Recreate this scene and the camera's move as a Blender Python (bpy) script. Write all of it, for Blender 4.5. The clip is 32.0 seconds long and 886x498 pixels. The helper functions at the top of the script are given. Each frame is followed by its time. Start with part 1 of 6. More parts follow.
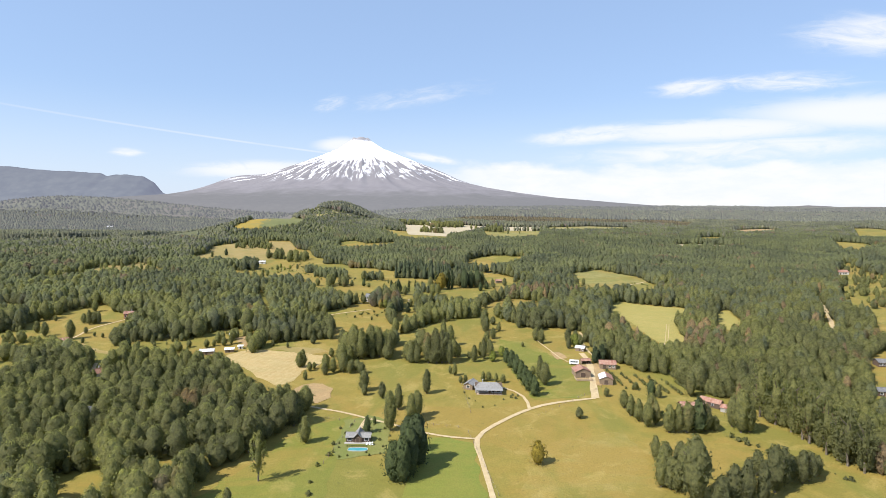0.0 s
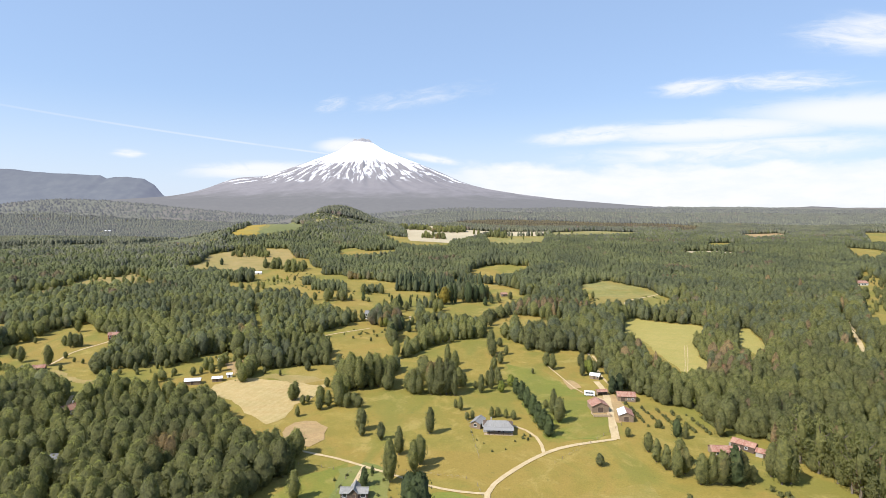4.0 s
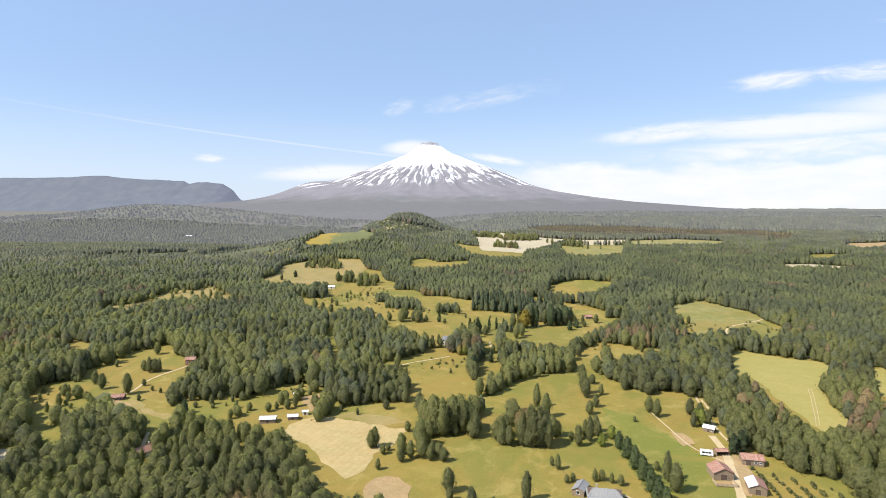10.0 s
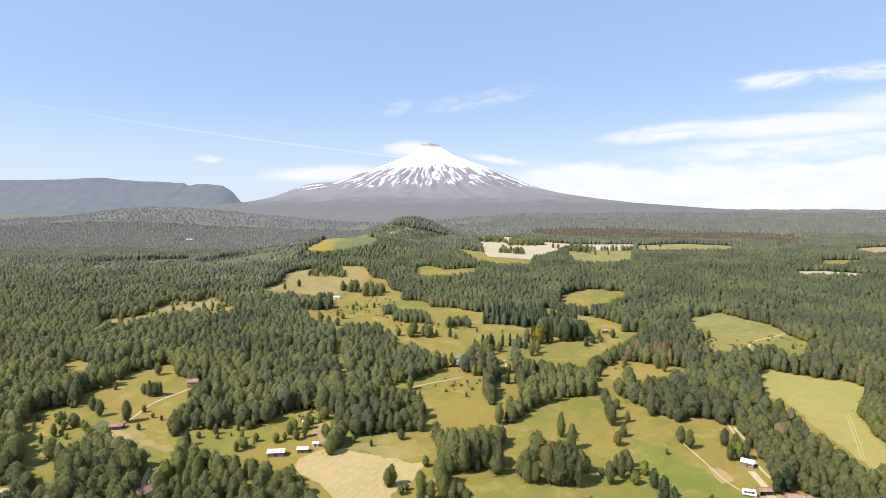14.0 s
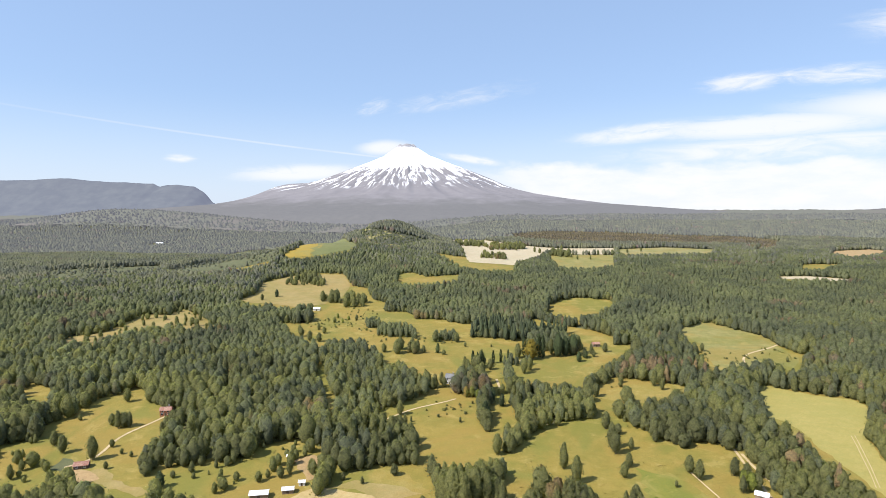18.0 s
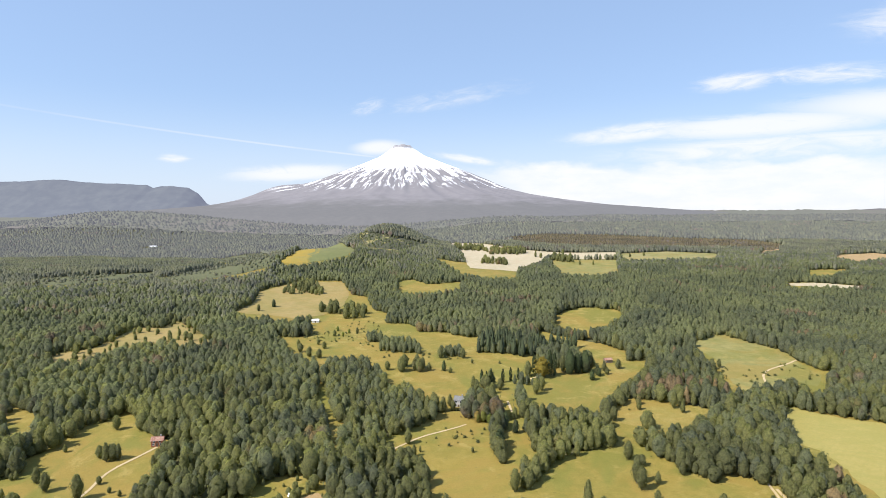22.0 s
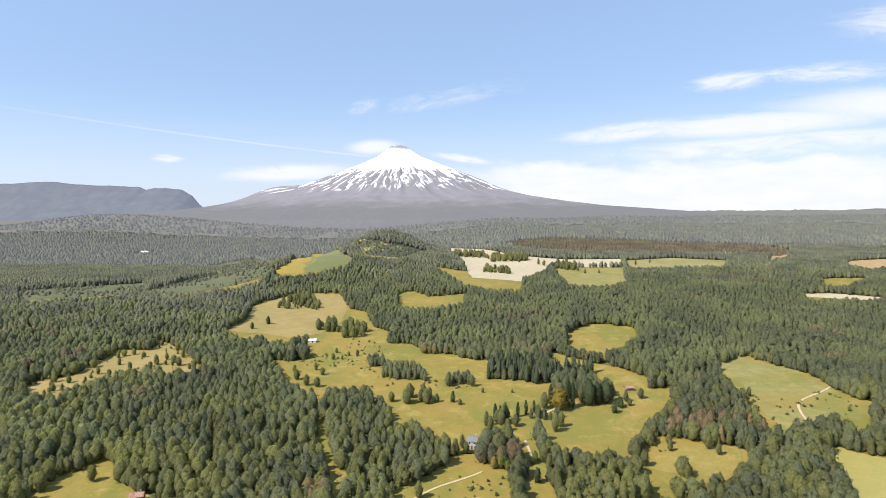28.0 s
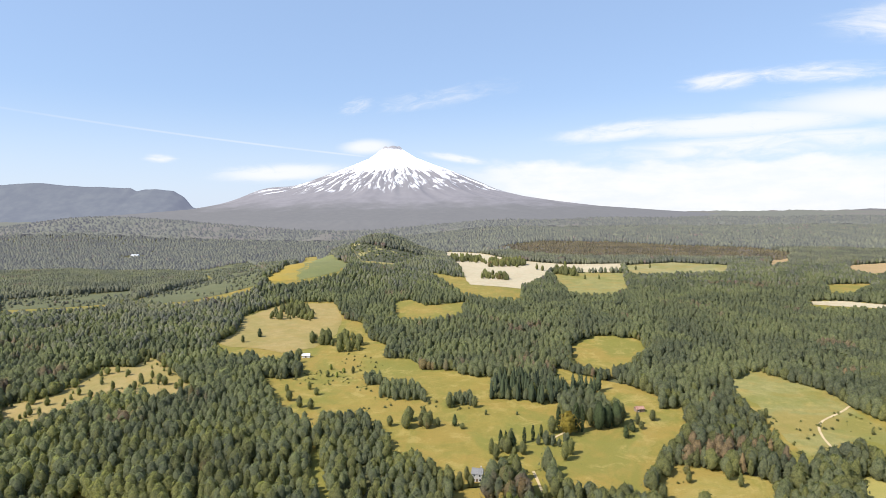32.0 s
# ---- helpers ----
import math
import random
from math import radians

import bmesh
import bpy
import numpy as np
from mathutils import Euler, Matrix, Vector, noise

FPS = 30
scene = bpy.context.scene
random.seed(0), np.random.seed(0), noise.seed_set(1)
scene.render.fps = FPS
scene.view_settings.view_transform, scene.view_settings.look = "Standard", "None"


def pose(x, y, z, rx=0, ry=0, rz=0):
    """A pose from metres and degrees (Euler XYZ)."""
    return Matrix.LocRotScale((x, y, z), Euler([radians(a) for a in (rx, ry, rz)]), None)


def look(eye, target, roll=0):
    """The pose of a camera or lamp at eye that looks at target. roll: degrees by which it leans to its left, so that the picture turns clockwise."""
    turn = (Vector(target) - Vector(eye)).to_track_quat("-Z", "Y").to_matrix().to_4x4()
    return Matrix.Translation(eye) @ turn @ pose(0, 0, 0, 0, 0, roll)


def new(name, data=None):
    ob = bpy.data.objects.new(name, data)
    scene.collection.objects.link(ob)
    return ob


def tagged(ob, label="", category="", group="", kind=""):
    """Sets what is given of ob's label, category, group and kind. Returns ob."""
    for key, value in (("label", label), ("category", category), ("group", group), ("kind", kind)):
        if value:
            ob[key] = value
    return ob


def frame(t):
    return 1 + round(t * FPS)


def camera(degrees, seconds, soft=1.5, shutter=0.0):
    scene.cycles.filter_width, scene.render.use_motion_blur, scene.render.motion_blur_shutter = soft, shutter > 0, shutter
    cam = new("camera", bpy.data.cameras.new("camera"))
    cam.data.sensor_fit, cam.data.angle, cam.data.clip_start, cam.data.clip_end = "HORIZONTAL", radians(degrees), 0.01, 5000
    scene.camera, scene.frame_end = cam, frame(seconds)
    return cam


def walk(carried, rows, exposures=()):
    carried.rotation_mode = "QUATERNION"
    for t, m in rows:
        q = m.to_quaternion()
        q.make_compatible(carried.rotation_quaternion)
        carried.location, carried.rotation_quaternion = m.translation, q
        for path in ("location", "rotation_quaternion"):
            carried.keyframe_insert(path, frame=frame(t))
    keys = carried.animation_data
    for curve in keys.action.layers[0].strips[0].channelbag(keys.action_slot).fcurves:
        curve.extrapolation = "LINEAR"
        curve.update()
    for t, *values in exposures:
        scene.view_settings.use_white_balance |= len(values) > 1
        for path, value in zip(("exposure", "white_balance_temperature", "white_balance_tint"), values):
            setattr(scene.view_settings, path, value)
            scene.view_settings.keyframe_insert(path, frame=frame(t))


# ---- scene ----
cam = camera(75.0, 32.0, soft=0.6)
PATH = [
    (0, pose(0.09, -0.07, 95.00, 86.241, 0, -0.115) @ pose(0, 0, 0, 0, 0, 0.442)),
    (1, pose(0.51, 7.39, 97.49, 86.253, 0, -0.104) @ pose(0, 0, 0, 0, 0, 0.413)),
    (2, pose(0.35, 14.25, 99.98, 86.265, 0, -0.069) @ pose(0, 0, 0, 0, 0, 0.384)),
    (3, pose(-0.33, 20.61, 102.46, 86.276, 0, 0.019) @ pose(0, 0, 0, 0, 0, 0.355)),
    (3.5, pose(-0.85, 23.61, 103.70, 86.282, 0, 0.021) @ pose(0, 0, 0, 0, 0, 0.341)),
    (4.6, pose(-2.37, 29.89, 106.41, 86.314, 0, 0.023) @ pose(0, 0, 0, 0, 0, 0.309)),
    (5.5, pose(-3.95, 34.73, 108.63, 86.340, 0, 0.078) @ pose(0, 0, 0, 0, 0, 0.283)),
    (6, pose(-4.94, 37.32, 109.86, 86.319, 0, 1.942) @ pose(0, 0, 0, 0, 0, 0.269)),
    (6.5, pose(-6.00, 39.85, 111.08, 86.306, 0, 3.817) @ pose(0, 0, 0, 0, 0, 0.254)),
    (7, pose(-7.14, 42.32, 112.31, 86.312, 0, 4.536) @ pose(0, 0, 0, 0, 0, 0.240)),
    (7.5, pose(-8.34, 44.76, 113.53, 86.321, 0, 5.311) @ pose(0, 0, 0, 0, 0, 0.225)),
    (8, pose(-9.59, 47.15, 114.75, 86.332, 0, 5.920) @ pose(0, 0, 0, 0, 0, 0.211)),
    (8.5, pose(-10.89, 49.51, 115.97, 86.346, 0, 6.363) @ pose(0, 0, 0, 0, 0, 0.196)),
    (9, pose(-12.24, 51.84, 117.19, 86.361, 0, 6.445) @ pose(0, 0, 0, 0, 0, 0.182)),
    (9.5, pose(-13.63, 54.16, 118.40, 86.367, 0, 6.526) @ pose(0, 0, 0, 0, 0, 0.167)),
    (10.5, pose(-16.51, 58.74, 120.83, 86.379, 0, 6.522) @ pose(0, 0, 0, 0, 0, 0.138)),
    (12, pose(-21.00, 65.60, 124.45, 86.398, 0, 6.515) @ pose(0, 0, 0, 0, 0, 0.095)),
    (13, pose(-24.06, 70.21, 126.86, 86.410, 0, 6.510) @ pose(0, 0, 0, 0, 0, 0.066)),
    (13.5, pose(-25.60, 72.54, 128.06, 86.406, 0, 6.508) @ pose(0, 0, 0, 0, 0, 0.052)),
    (14.6, pose(-28.99, 77.73, 130.69, 86.398, 0, 6.502) @ pose(0, 0, 0, 0, 0, 0.020)),
    (15.5, pose(-31.74, 82.08, 132.84, 86.391, 0, 6.220) @ pose(0, 0, 0, 0, 0, -0.006)),
    (16, pose(-33.25, 84.54, 134.04, 86.392, 0, 4.775) @ pose(0, 0, 0, 0, 0, -0.021)),
    (16.5, pose(-34.75, 87.03, 135.23, 86.389, 0, 4.662) @ pose(0, 0, 0, 0, 0, -0.035)),
    (17, pose(-36.23, 89.55, 136.42, 86.385, 0, 4.438) @ pose(0, 0, 0, 0, 0, -0.050)),
    (18, pose(-39.13, 94.71, 138.79, 86.378, 0, 4.102) @ pose(0, 0, 0, 0, 0, -0.079)),
    (19, pose(-41.94, 100.02, 141.16, 86.370, 0, 3.932) @ pose(0, 0, 0, 0, 0, -0.108)),
    (20, pose(-44.64, 105.48, 143.53, 86.362, 0, 3.819) @ pose(0, 0, 0, 0, 0, -0.137)),
    (21, pose(-47.22, 111.10, 145.89, 86.354, 0, 3.761) @ pose(0, 0, 0, 0, 0, -0.166)),
    (22, pose(-49.69, 116.88, 148.25, 86.345, 0, 3.621) @ pose(0, 0, 0, 0, 0, -0.195)),
    (23, pose(-52.02, 122.79, 150.61, 86.337, 0, 3.481) @ pose(0, 0, 0, 0, 0, -0.224)),
    (24, pose(-54.23, 128.83, 152.97, 86.329, 0, 3.426) @ pose(0, 0, 0, 0, 0, -0.253)),
    (25, pose(-56.31, 134.98, 155.33, 86.320, 0, 3.370) @ pose(0, 0, 0, 0, 0, -0.282)),
    (25.5, pose(-57.31, 138.09, 156.51, 86.316, 0, 3.370) @ pose(0, 0, 0, 0, 0, -0.297)),
    (27.5, pose(-61.00, 150.67, 161.23, 86.299, 0, 3.207) @ pose(0, 0, 0, 0, 0, -0.355)),
    (28, pose(-61.86, 153.84, 162.41, 86.294, 0, 3.152) @ pose(0, 0, 0, 0, 0, -0.370)),
    (29, pose(-63.52, 160.15, 164.78, 86.286, 0, 2.988) @ pose(0, 0, 0, 0, 0, -0.399)),
    (30, pose(-65.10, 166.42, 167.16, 86.277, 0, 2.797) @ pose(0, 0, 0, 0, 0, -0.428)),
    (31, pose(-66.64, 172.59, 169.54, 86.268, 0, 2.661) @ pose(0, 0, 0, 0, 0, -0.457)),
    (32, pose(-68.14, 178.63, 171.93, 86.258, 0, 2.553) @ pose(0, 0, 0, 0, 0, -0.486)),
]
walk(cam, PATH)

# ---- light ----
SUN_EL, SUN_AZ = 48.0, -120.0        # degrees; azimuth from +y, clockwise
SUN_STRENGTH, SKY_STRENGTH, EXPOSURE = 3.9, 0.086, 0.90
SKY_TINT = (1.08, 1.07, 1.13)
scene.view_settings.exposure = EXPOSURE


def sun_vector():
    e, a = radians(SUN_EL), radians(SUN_AZ)
    return Vector((math.sin(a) * math.cos(e), math.cos(a) * math.cos(e), math.sin(e)))


sun = new("sun", bpy.data.lights.new("sun", "SUN"))
sun.data.energy, sun.data.angle, sun.data.color = SUN_STRENGTH, radians(0.5), (1.0, 0.95, 0.87)
sun.matrix_world = look(sun_vector() * 1000, (0, 0, 0))


class Nodes:
    """Short hand for a node tree."""

    def __init__(self, tree):
        self.t = tree
        tree.nodes.clear()

    def add(self, kind, **sets):
        n = self.t.nodes.new(kind)
        for k, v in sets.items():
            setattr(n, k, v)
        return n

    def put(self, socket, value):
        if isinstance(value, bpy.types.NodeSocket):
            self.t.links.new(value, socket)
        elif value is not None:
            if socket.type == "RGBA" and len(value) == 3:
                value = (*value, 1)
            socket.default_value = value

    def math(self, op, a, b=None, c=None):
        n = self.add("ShaderNodeMath", operation=op)
        for s, v in zip(n.inputs, (a, b, c)):
            self.put(s, v)
        return n.outputs[0]

    def mix(self, f, a, b, blend="MIX"):
        n = self.add("ShaderNodeMix", data_type="RGBA", blend_type=blend)
        self.put(n.inputs[0], f)
        self.put(n.inputs[6], a)
        self.put(n.inputs[7], b)
        return n.outputs[2]

    def noise(self, vec, scale, detail=3, rough=0.55, dist=0.0):
        n = self.add("ShaderNodeTexNoise")
        self.put(n.inputs["Vector"], vec)
        for k, v in (("Scale", scale), ("Detail", detail), ("Roughness", rough), ("Distortion", dist)):
            self.put(n.inputs[k], v)
        return n.outputs[0]

    def step(self, x, lo, hi):
        n = self.add("ShaderNodeMapRange", interpolation_type="SMOOTHSTEP")
        self.put(n.inputs[0], x)
        self.put(n.inputs[1], lo)
        self.put(n.inputs[2], hi)
        return n.outputs[0]

    def mapped(self, vec, loc=(0, 0, 0), rot=(0, 0, 0), scale=(1, 1, 1)):
        n = self.add("ShaderNodeMapping")
        self.put(n.inputs[0], vec)
        n.inputs[1].default_value, n.inputs[2].default_value, n.inputs[3].default_value = loc, rot, scale
        return n.outputs[0]


# sky: Nishita with thin high cloud and an old vapour trail
world = bpy.data.worlds.new("sky")
scene.world = world
world.use_nodes = True
N = Nodes(world.node_tree)
sky = N.add("ShaderNodeTexSky", sky_type="NISHITA", sun_disc=False)
sky.sun_elevation, sky.sun_rotation = radians(SUN_EL), radians(SUN_AZ)
sky.altitude, sky.air_density, sky.dust_density, sky.ozone_density = 400, 1.0, 0.6, 1.4
way = N.add("ShaderNodeTexCoord").outputs["Generated"]
sep = N.add("ShaderNodeSeparateXYZ")
N.put(sep.inputs[0], way)
AZ = N.math("ARCTAN2", sep.outputs[0], sep.outputs[1])        # radians, clockwise from +y
EL = N.math("ARCSINE", sep.outputs[2])
comb = N.add("ShaderNodeCombineXYZ")
N.put(comb.inputs[0], AZ)
N.put(comb.inputs[1], EL)
flat = comb.outputs[0]


def cloud(az, el, wide, high, scale, lo, hi, slant=0.0, seed=0.0):
    """A wisp of cloud: streaky noise inside a soft oval about one direction of the sky."""
    m = N.mapped(flat, loc=(-az, -el, 0))
    m = N.mapped(m, rot=(0, 0, -slant))
    d = N.add("ShaderNodeVectorMath", operation="LENGTH")
    N.put(d.inputs[0], N.mapped(m, scale=(1 / wide, 1 / high, 0)))
    oval = N.math("SUBTRACT", 1.0, N.step(d.outputs["Value"], 0.25, 1.0))
    n = N.noise(N.mapped(m, loc=(seed, seed, 0), scale=(1, 4.2, 1)), scale * 1.5, 8, 0.66, 0.8)
    return N.math("MULTIPLY", N.step(N.math("ADD", n, N.math("MULTIPLY", oval, 0.35)), lo, hi), oval)


parts = [
    cloud(0.400, 0.194, 0.085, 0.020, 14, 0.42, 1.00, 0.02, 3.0),
    cloud(0.520, 0.192, 0.17, 0.022, 11, 0.55, 1.10, -0.08, 7.0),
    cloud(0.640, 0.240, 0.15, 0.040, 10, 0.45, 1.00, -0.16, 11.0),
    cloud(0.250, 0.128, 0.16, 0.022, 11, 0.42, 0.95, 0.08, 5.0),
    cloud(0.430, 0.128, 0.26, 0.026, 9, 0.40, 0.78, 0.00, 33.0),
    cloud(0.640, 0.140, 0.24, 0.034, 9, 0.34, 0.74, -0.06, 15.0),
    cloud(0.45, 0.095, 0.36, 0.030, 8, 0.45, 1.00, 0.02, 37.0),
    cloud(-0.190, 0.176, 0.05, 0.020, 26, 0.55, 1.45, 0.3, 2.0),
    cloud(-0.172, 0.110, 0.060, 0.017, 18, 0.30, 0.62, 0.05, 9.0),
    cloud(-0.02, 0.090, 0.09, 0.011, 16, 0.42, 1.0, -0.15, 41.0),
    cloud(-0.310, 0.066, 0.15, 0.020, 14, 0.36, 0.80, 0.05, 19.0),
    cloud(-0.495, 0.085, 0.035, 0.010, 20, 0.42, 1.05, 0.0, 21.0),
    cloud(-0.05, 0.19, 0.22, 0.030, 14, 0.60, 1.60, 0.15, 23.0),
]
puff = N.math("ADD", N.math("MULTIPLY", N.noise(N.mapped(flat, scale=(1, 2.4, 1)), 9, 6, 0.62), 0.75), N.math("MULTIPLY", N.noise(N.mapped(flat, loc=(3, 1, 0), scale=(1, 2, 1)), 3, 2), 0.35))
bank = N.math("MULTIPLY", N.step(N.math("ADD", EL, N.math("MULTIPLY", puff, 0.085)), 0.134, 0.113), N.step(AZ, -0.10, 0.12))
billow = N.math("MULTIPLY", bank, N.step(N.noise(N.mapped(flat, loc=(1, 5, 0), scale=(1, 3.2, 1)), 11, 6, 0.65), 0.30, 0.68))
bank = N.math("ADD", N.math("MULTIPLY", bank, 0.62), N.math("MULTIPLY", billow, 0.38))
haze = N.math("MULTIPLY", N.step(EL, 0.20, 0.0), 0.66)
cover = bank
for p in parts:
    cover = N.math("MAXIMUM", cover, N.math("MULTIPLY", p, 0.85))
line = N.math("ABSOLUTE", N.math("SUBTRACT", EL, N.math("SUBTRACT", 0.0763, N.math("MULTIPLY", AZ, 0.1000))))
trail = N.math("MULTIPLY", N.step(line, 0.0022, 0.0004), N.math("MULTIPLY", N.math("MULTIPLY", N.step(AZ, -0.165, -0.19), N.step(AZ, -0.95, -0.25)), N.step(N.noise(flat, 14, 3), 0.05, 0.60)))
cover = N.math("MAXIMUM", cover, N.math("MULTIPLY", trail, 0.36))
thin = N.mix(0.58, N.mix(1.0, sky.outputs[0], SKY_TINT, "MULTIPLY"), (2.75, 3.92, 5.95))        # a veil of thin high haze
air = N.mix(haze, thin, (4.75, 5.35, 6.25))
bg = N.add("ShaderNodeBackground")
N.put(bg.inputs[0], N.mix(cover, air, (6.3, 6.35, 6.45)))
bg.inputs[1].default_value = SKY_STRENGTH
N.put(N.add("ShaderNodeOutputWorld").inputs[0], bg.outputs[0])


# ---- materials ----
def material(name, build, rough=0.9, through_leaf=0.0):
    """A principled material; build(N, position) gives its colour and, if wanted, a bump height and depth."""
    m = bpy.data.materials.new(name)
    m.use_nodes = True
    n = Nodes(m.node_tree)
    pos = n.add("ShaderNodeNewGeometry").outputs["Position"]
    made = build(n, pos)
    col, height, depth = made if isinstance(made, tuple) else (made, None, 0)
    b = n.add("ShaderNodeBsdfPrincipled")
    n.put(b.inputs["Base Color"], col)
    b.inputs["Roughness"].default_value = rough
    b.inputs["Specular IOR Level"].default_value = 0.25
    if height is not None:
        bp = n.add("ShaderNodeBump")
        bp.inputs["Strength"].default_value, bp.inputs["Distance"].default_value = 0.7, depth
        n.put(bp.inputs["Height"], height)
        n.put(b.inputs["Normal"], bp.outputs[0])
    out = b.outputs[0]
    if through_leaf:
        tr = n.add("ShaderNodeBsdfTranslucent")
        n.put(tr.inputs[0], n.mix(1.0, col, (1.25, 1.3, 0.9), "MULTIPLY"))
        mx = n.add("ShaderNodeMixShader")
        mx.inputs[0].default_value = through_leaf
        n.put(mx.inputs[1], out)
        n.put(mx.inputs[2], tr.outputs[0])
        out = mx.outputs[0]
    n.put(n.add("ShaderNodeOutputMaterial").inputs[0], out)
    return m


def grassland(a, b, c, big=0.012, small=0.12, mow=None, drifts=0.0):
    """Pasture of three tints, in large drifts, small tufts and, where mown, swaths along a direction in degrees."""
    def build(n, pos):
        drift = n.step(n.noise(pos, big, 4, 0.6, 0.4), 0.36, 0.64)
        tuft = n.step(n.noise(pos, small, 5, 0.7), 0.38, 0.66)
        fine = n.noise(pos, 1.3, 3, 0.7)
        a_, b_, c_ = (tuple(0.74 * q for q in v) for v in (a, b, c))
        mid = n.step(n.noise(n.mapped(pos, rot=(0, 0, 0.6), scale=(1, 2.2, 1)), 0.045, 4, 0.6, 0.8), 0.40, 0.62)
        col = n.mix(drift, a_, b_)
        col = n.mix(n.math("MULTIPLY", mid, 0.45), col, tuple(0.5 * (p + q) * k for p, q, k in zip(b_, c_, (0.80, 0.92, 0.85))))
        col = n.mix(n.math("MULTIPLY", tuft, 0.6), col, c_)
        if mow is not None:
            w = n.add("ShaderNodeTexWave")
            n.put(w.inputs[0], n.mapped(pos, rot=(0, 0, radians(mow))))
            w.inputs["Scale"].default_value, w.inputs["Distortion"].default_value = 0.09, 2.0
            col = n.mix(n.math("MULTIPLY", w.outputs[1], 0.22), col, c_)
        if drifts:
            dry = n.math("MULTIPLY", n.step(n.noise(n.mapped(pos, loc=(37, 11, 0), rot=(0, 0, 0.5), scale=(1, 1.6, 1)), 0.017, 5, 0.62, 0.9), 0.46, 0.58), drifts)
            col = n.mix(dry, col, (0.248, 0.171, 0.04))
            lush = n.math("MULTIPLY", n.step(n.noise(n.mapped(pos, loc=(91, 53, 0), rot=(0, 0, -0.3), scale=(1.5, 1, 1)), 0.013, 5, 0.6, 0.6), 0.48, 0.60), drifts)
            col = n.mix(lush, col, (0.149, 0.149, 0.029))
            straw = n.math("MULTIPLY", n.step(n.noise(n.mapped(pos, loc=(5, 83, 0)), 0.06, 6, 0.7, 0.5), 0.52, 0.66), drifts * 0.8)
            col = n.mix(straw, col, (0.324, 0.248, 0.077))
            weed = n.step(n.noise(pos, 0.55, 3, 0.6), 0.64, 0.72)
            col = n.mix(n.math("MULTIPLY", weed, drifts * 0.7), col, (0.099, 0.104, 0.031))
        col = n.mix(1.0, col, n.mix(fine, (0.72, 0.72, 0.72), (1.25, 1.25, 1.25)), "MULTIPLY")
        return col, fine, 0.25
    return build


def foliage(dark, mid, light, cell=0.15):
    """Leaves: tint by tree, by clump and by leaf cluster; bump hollows darkened as painted shade."""
    def build(n, pos):
        v = n.add("ShaderNodeTexVoronoi")
        n.put(v.inputs["Vector"], n.mapped(pos, scale=(1, 1, 0.05)))
        v.inputs["Scale"].default_value = cell
        s = n.add("ShaderNodeSeparateColor")
        n.put(s.inputs[0], v.outputs["Color"])
        isle = n.add("ShaderNodeNewGeometry").outputs["Random Per Island"]
        stand = n.step(n.noise(pos, 0.006, 3), 0.4, 0.62)
        col = n.mix(n.math("MULTIPLY", s.outputs[0], 0.8), dark, mid)
        col = n.mix(n.math("MULTIPLY", isle, 0.26), col, light)
        col = n.mix(n.math("MULTIPLY", stand, 0.45), col, mid)
        tone = n.step(n.noise(n.mapped(pos, loc=(17, 29, 0), scale=(1, 1, 0)), 0.017, 4, 0.6, 0.5), 0.34, 0.66)
        col = n.mix(1.0, col, n.mix(tone, (0.72, 0.77, 0.82), (1.14, 1.18, 1.02)), "MULTIPLY")
        dry = n.math("MULTIPLY", n.step(n.noise(pos, 0.014, 3), 0.61, 0.69), n.step(s.outputs[1], 0.45, 0.65))
        col = n.mix(n.math("MULTIPLY", dry, 0.6), col, n.mix(1.0, light, (1.10, 0.70, 0.9), "MULTIPLY"))
        sprays = n.noise(pos, 0.75, 4, 0.74)
        # crevice shade in the colour: low bump darkened, high sprays lightened
        col = n.mix(1.0, col, n.mix(n.step(sprays, 0.30, 0.66), (0.66, 0.69, 0.74), (1.32, 1.28, 1.14)), "MULTIPLY")
        return col, sprays, 2.2
    return build


PASTURE = material("pasture", grassland((0.310, 0.232, 0.048), (0.248, 0.203, 0.040), (0.360, 0.272, 0.066), 0.011, 0.11, None, 0.68))
FLOOR = material("woodland_floor", grassland((0.125, 0.115, 0.048), (0.155, 0.135, 0.060), (0.135, 0.135, 0.052), 0.02, 0.15))
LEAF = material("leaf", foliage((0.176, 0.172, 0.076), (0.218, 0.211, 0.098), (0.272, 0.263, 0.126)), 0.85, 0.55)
# bluer leaves: haze of the middle distance put into the leaf colour
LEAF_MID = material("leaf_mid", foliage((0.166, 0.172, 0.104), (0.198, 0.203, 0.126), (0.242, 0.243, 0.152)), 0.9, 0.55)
# greyer, paler leaves: haze of the far and valley woods painted into their colour
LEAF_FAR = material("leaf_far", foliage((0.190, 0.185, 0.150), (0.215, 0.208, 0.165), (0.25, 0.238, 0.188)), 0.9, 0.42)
BARK = material("bark", lambda n, p: n.mix(n.noise(p, 1.5, 4), (0.09, 0.07, 0.05), (0.22, 0.19, 0.15)))


# ---- terrain ----
def smooth(a, lo, hi):
    t = np.clip((np.asarray(a, float) - lo) / (hi - lo), 0, 1)
    return t * t * (3 - 2 * t)


RISE_Y = np.array([-1500, 0, 230, 480, 680, 1000, 1340, 2000, 3000, 4000, 5200.0])
RISE_Z = np.array([-60, -9, 0, 13, 22, 40, 56, 78, 104, 128, 150.0])
_ry = np.linspace(-1500, 5200, 671)
_rz = np.convolve(np.pad(np.interp(_ry, RISE_Y, RISE_Z), 20, mode="edge"), np.hanning(41) / np.hanning(41).sum(), "valid")


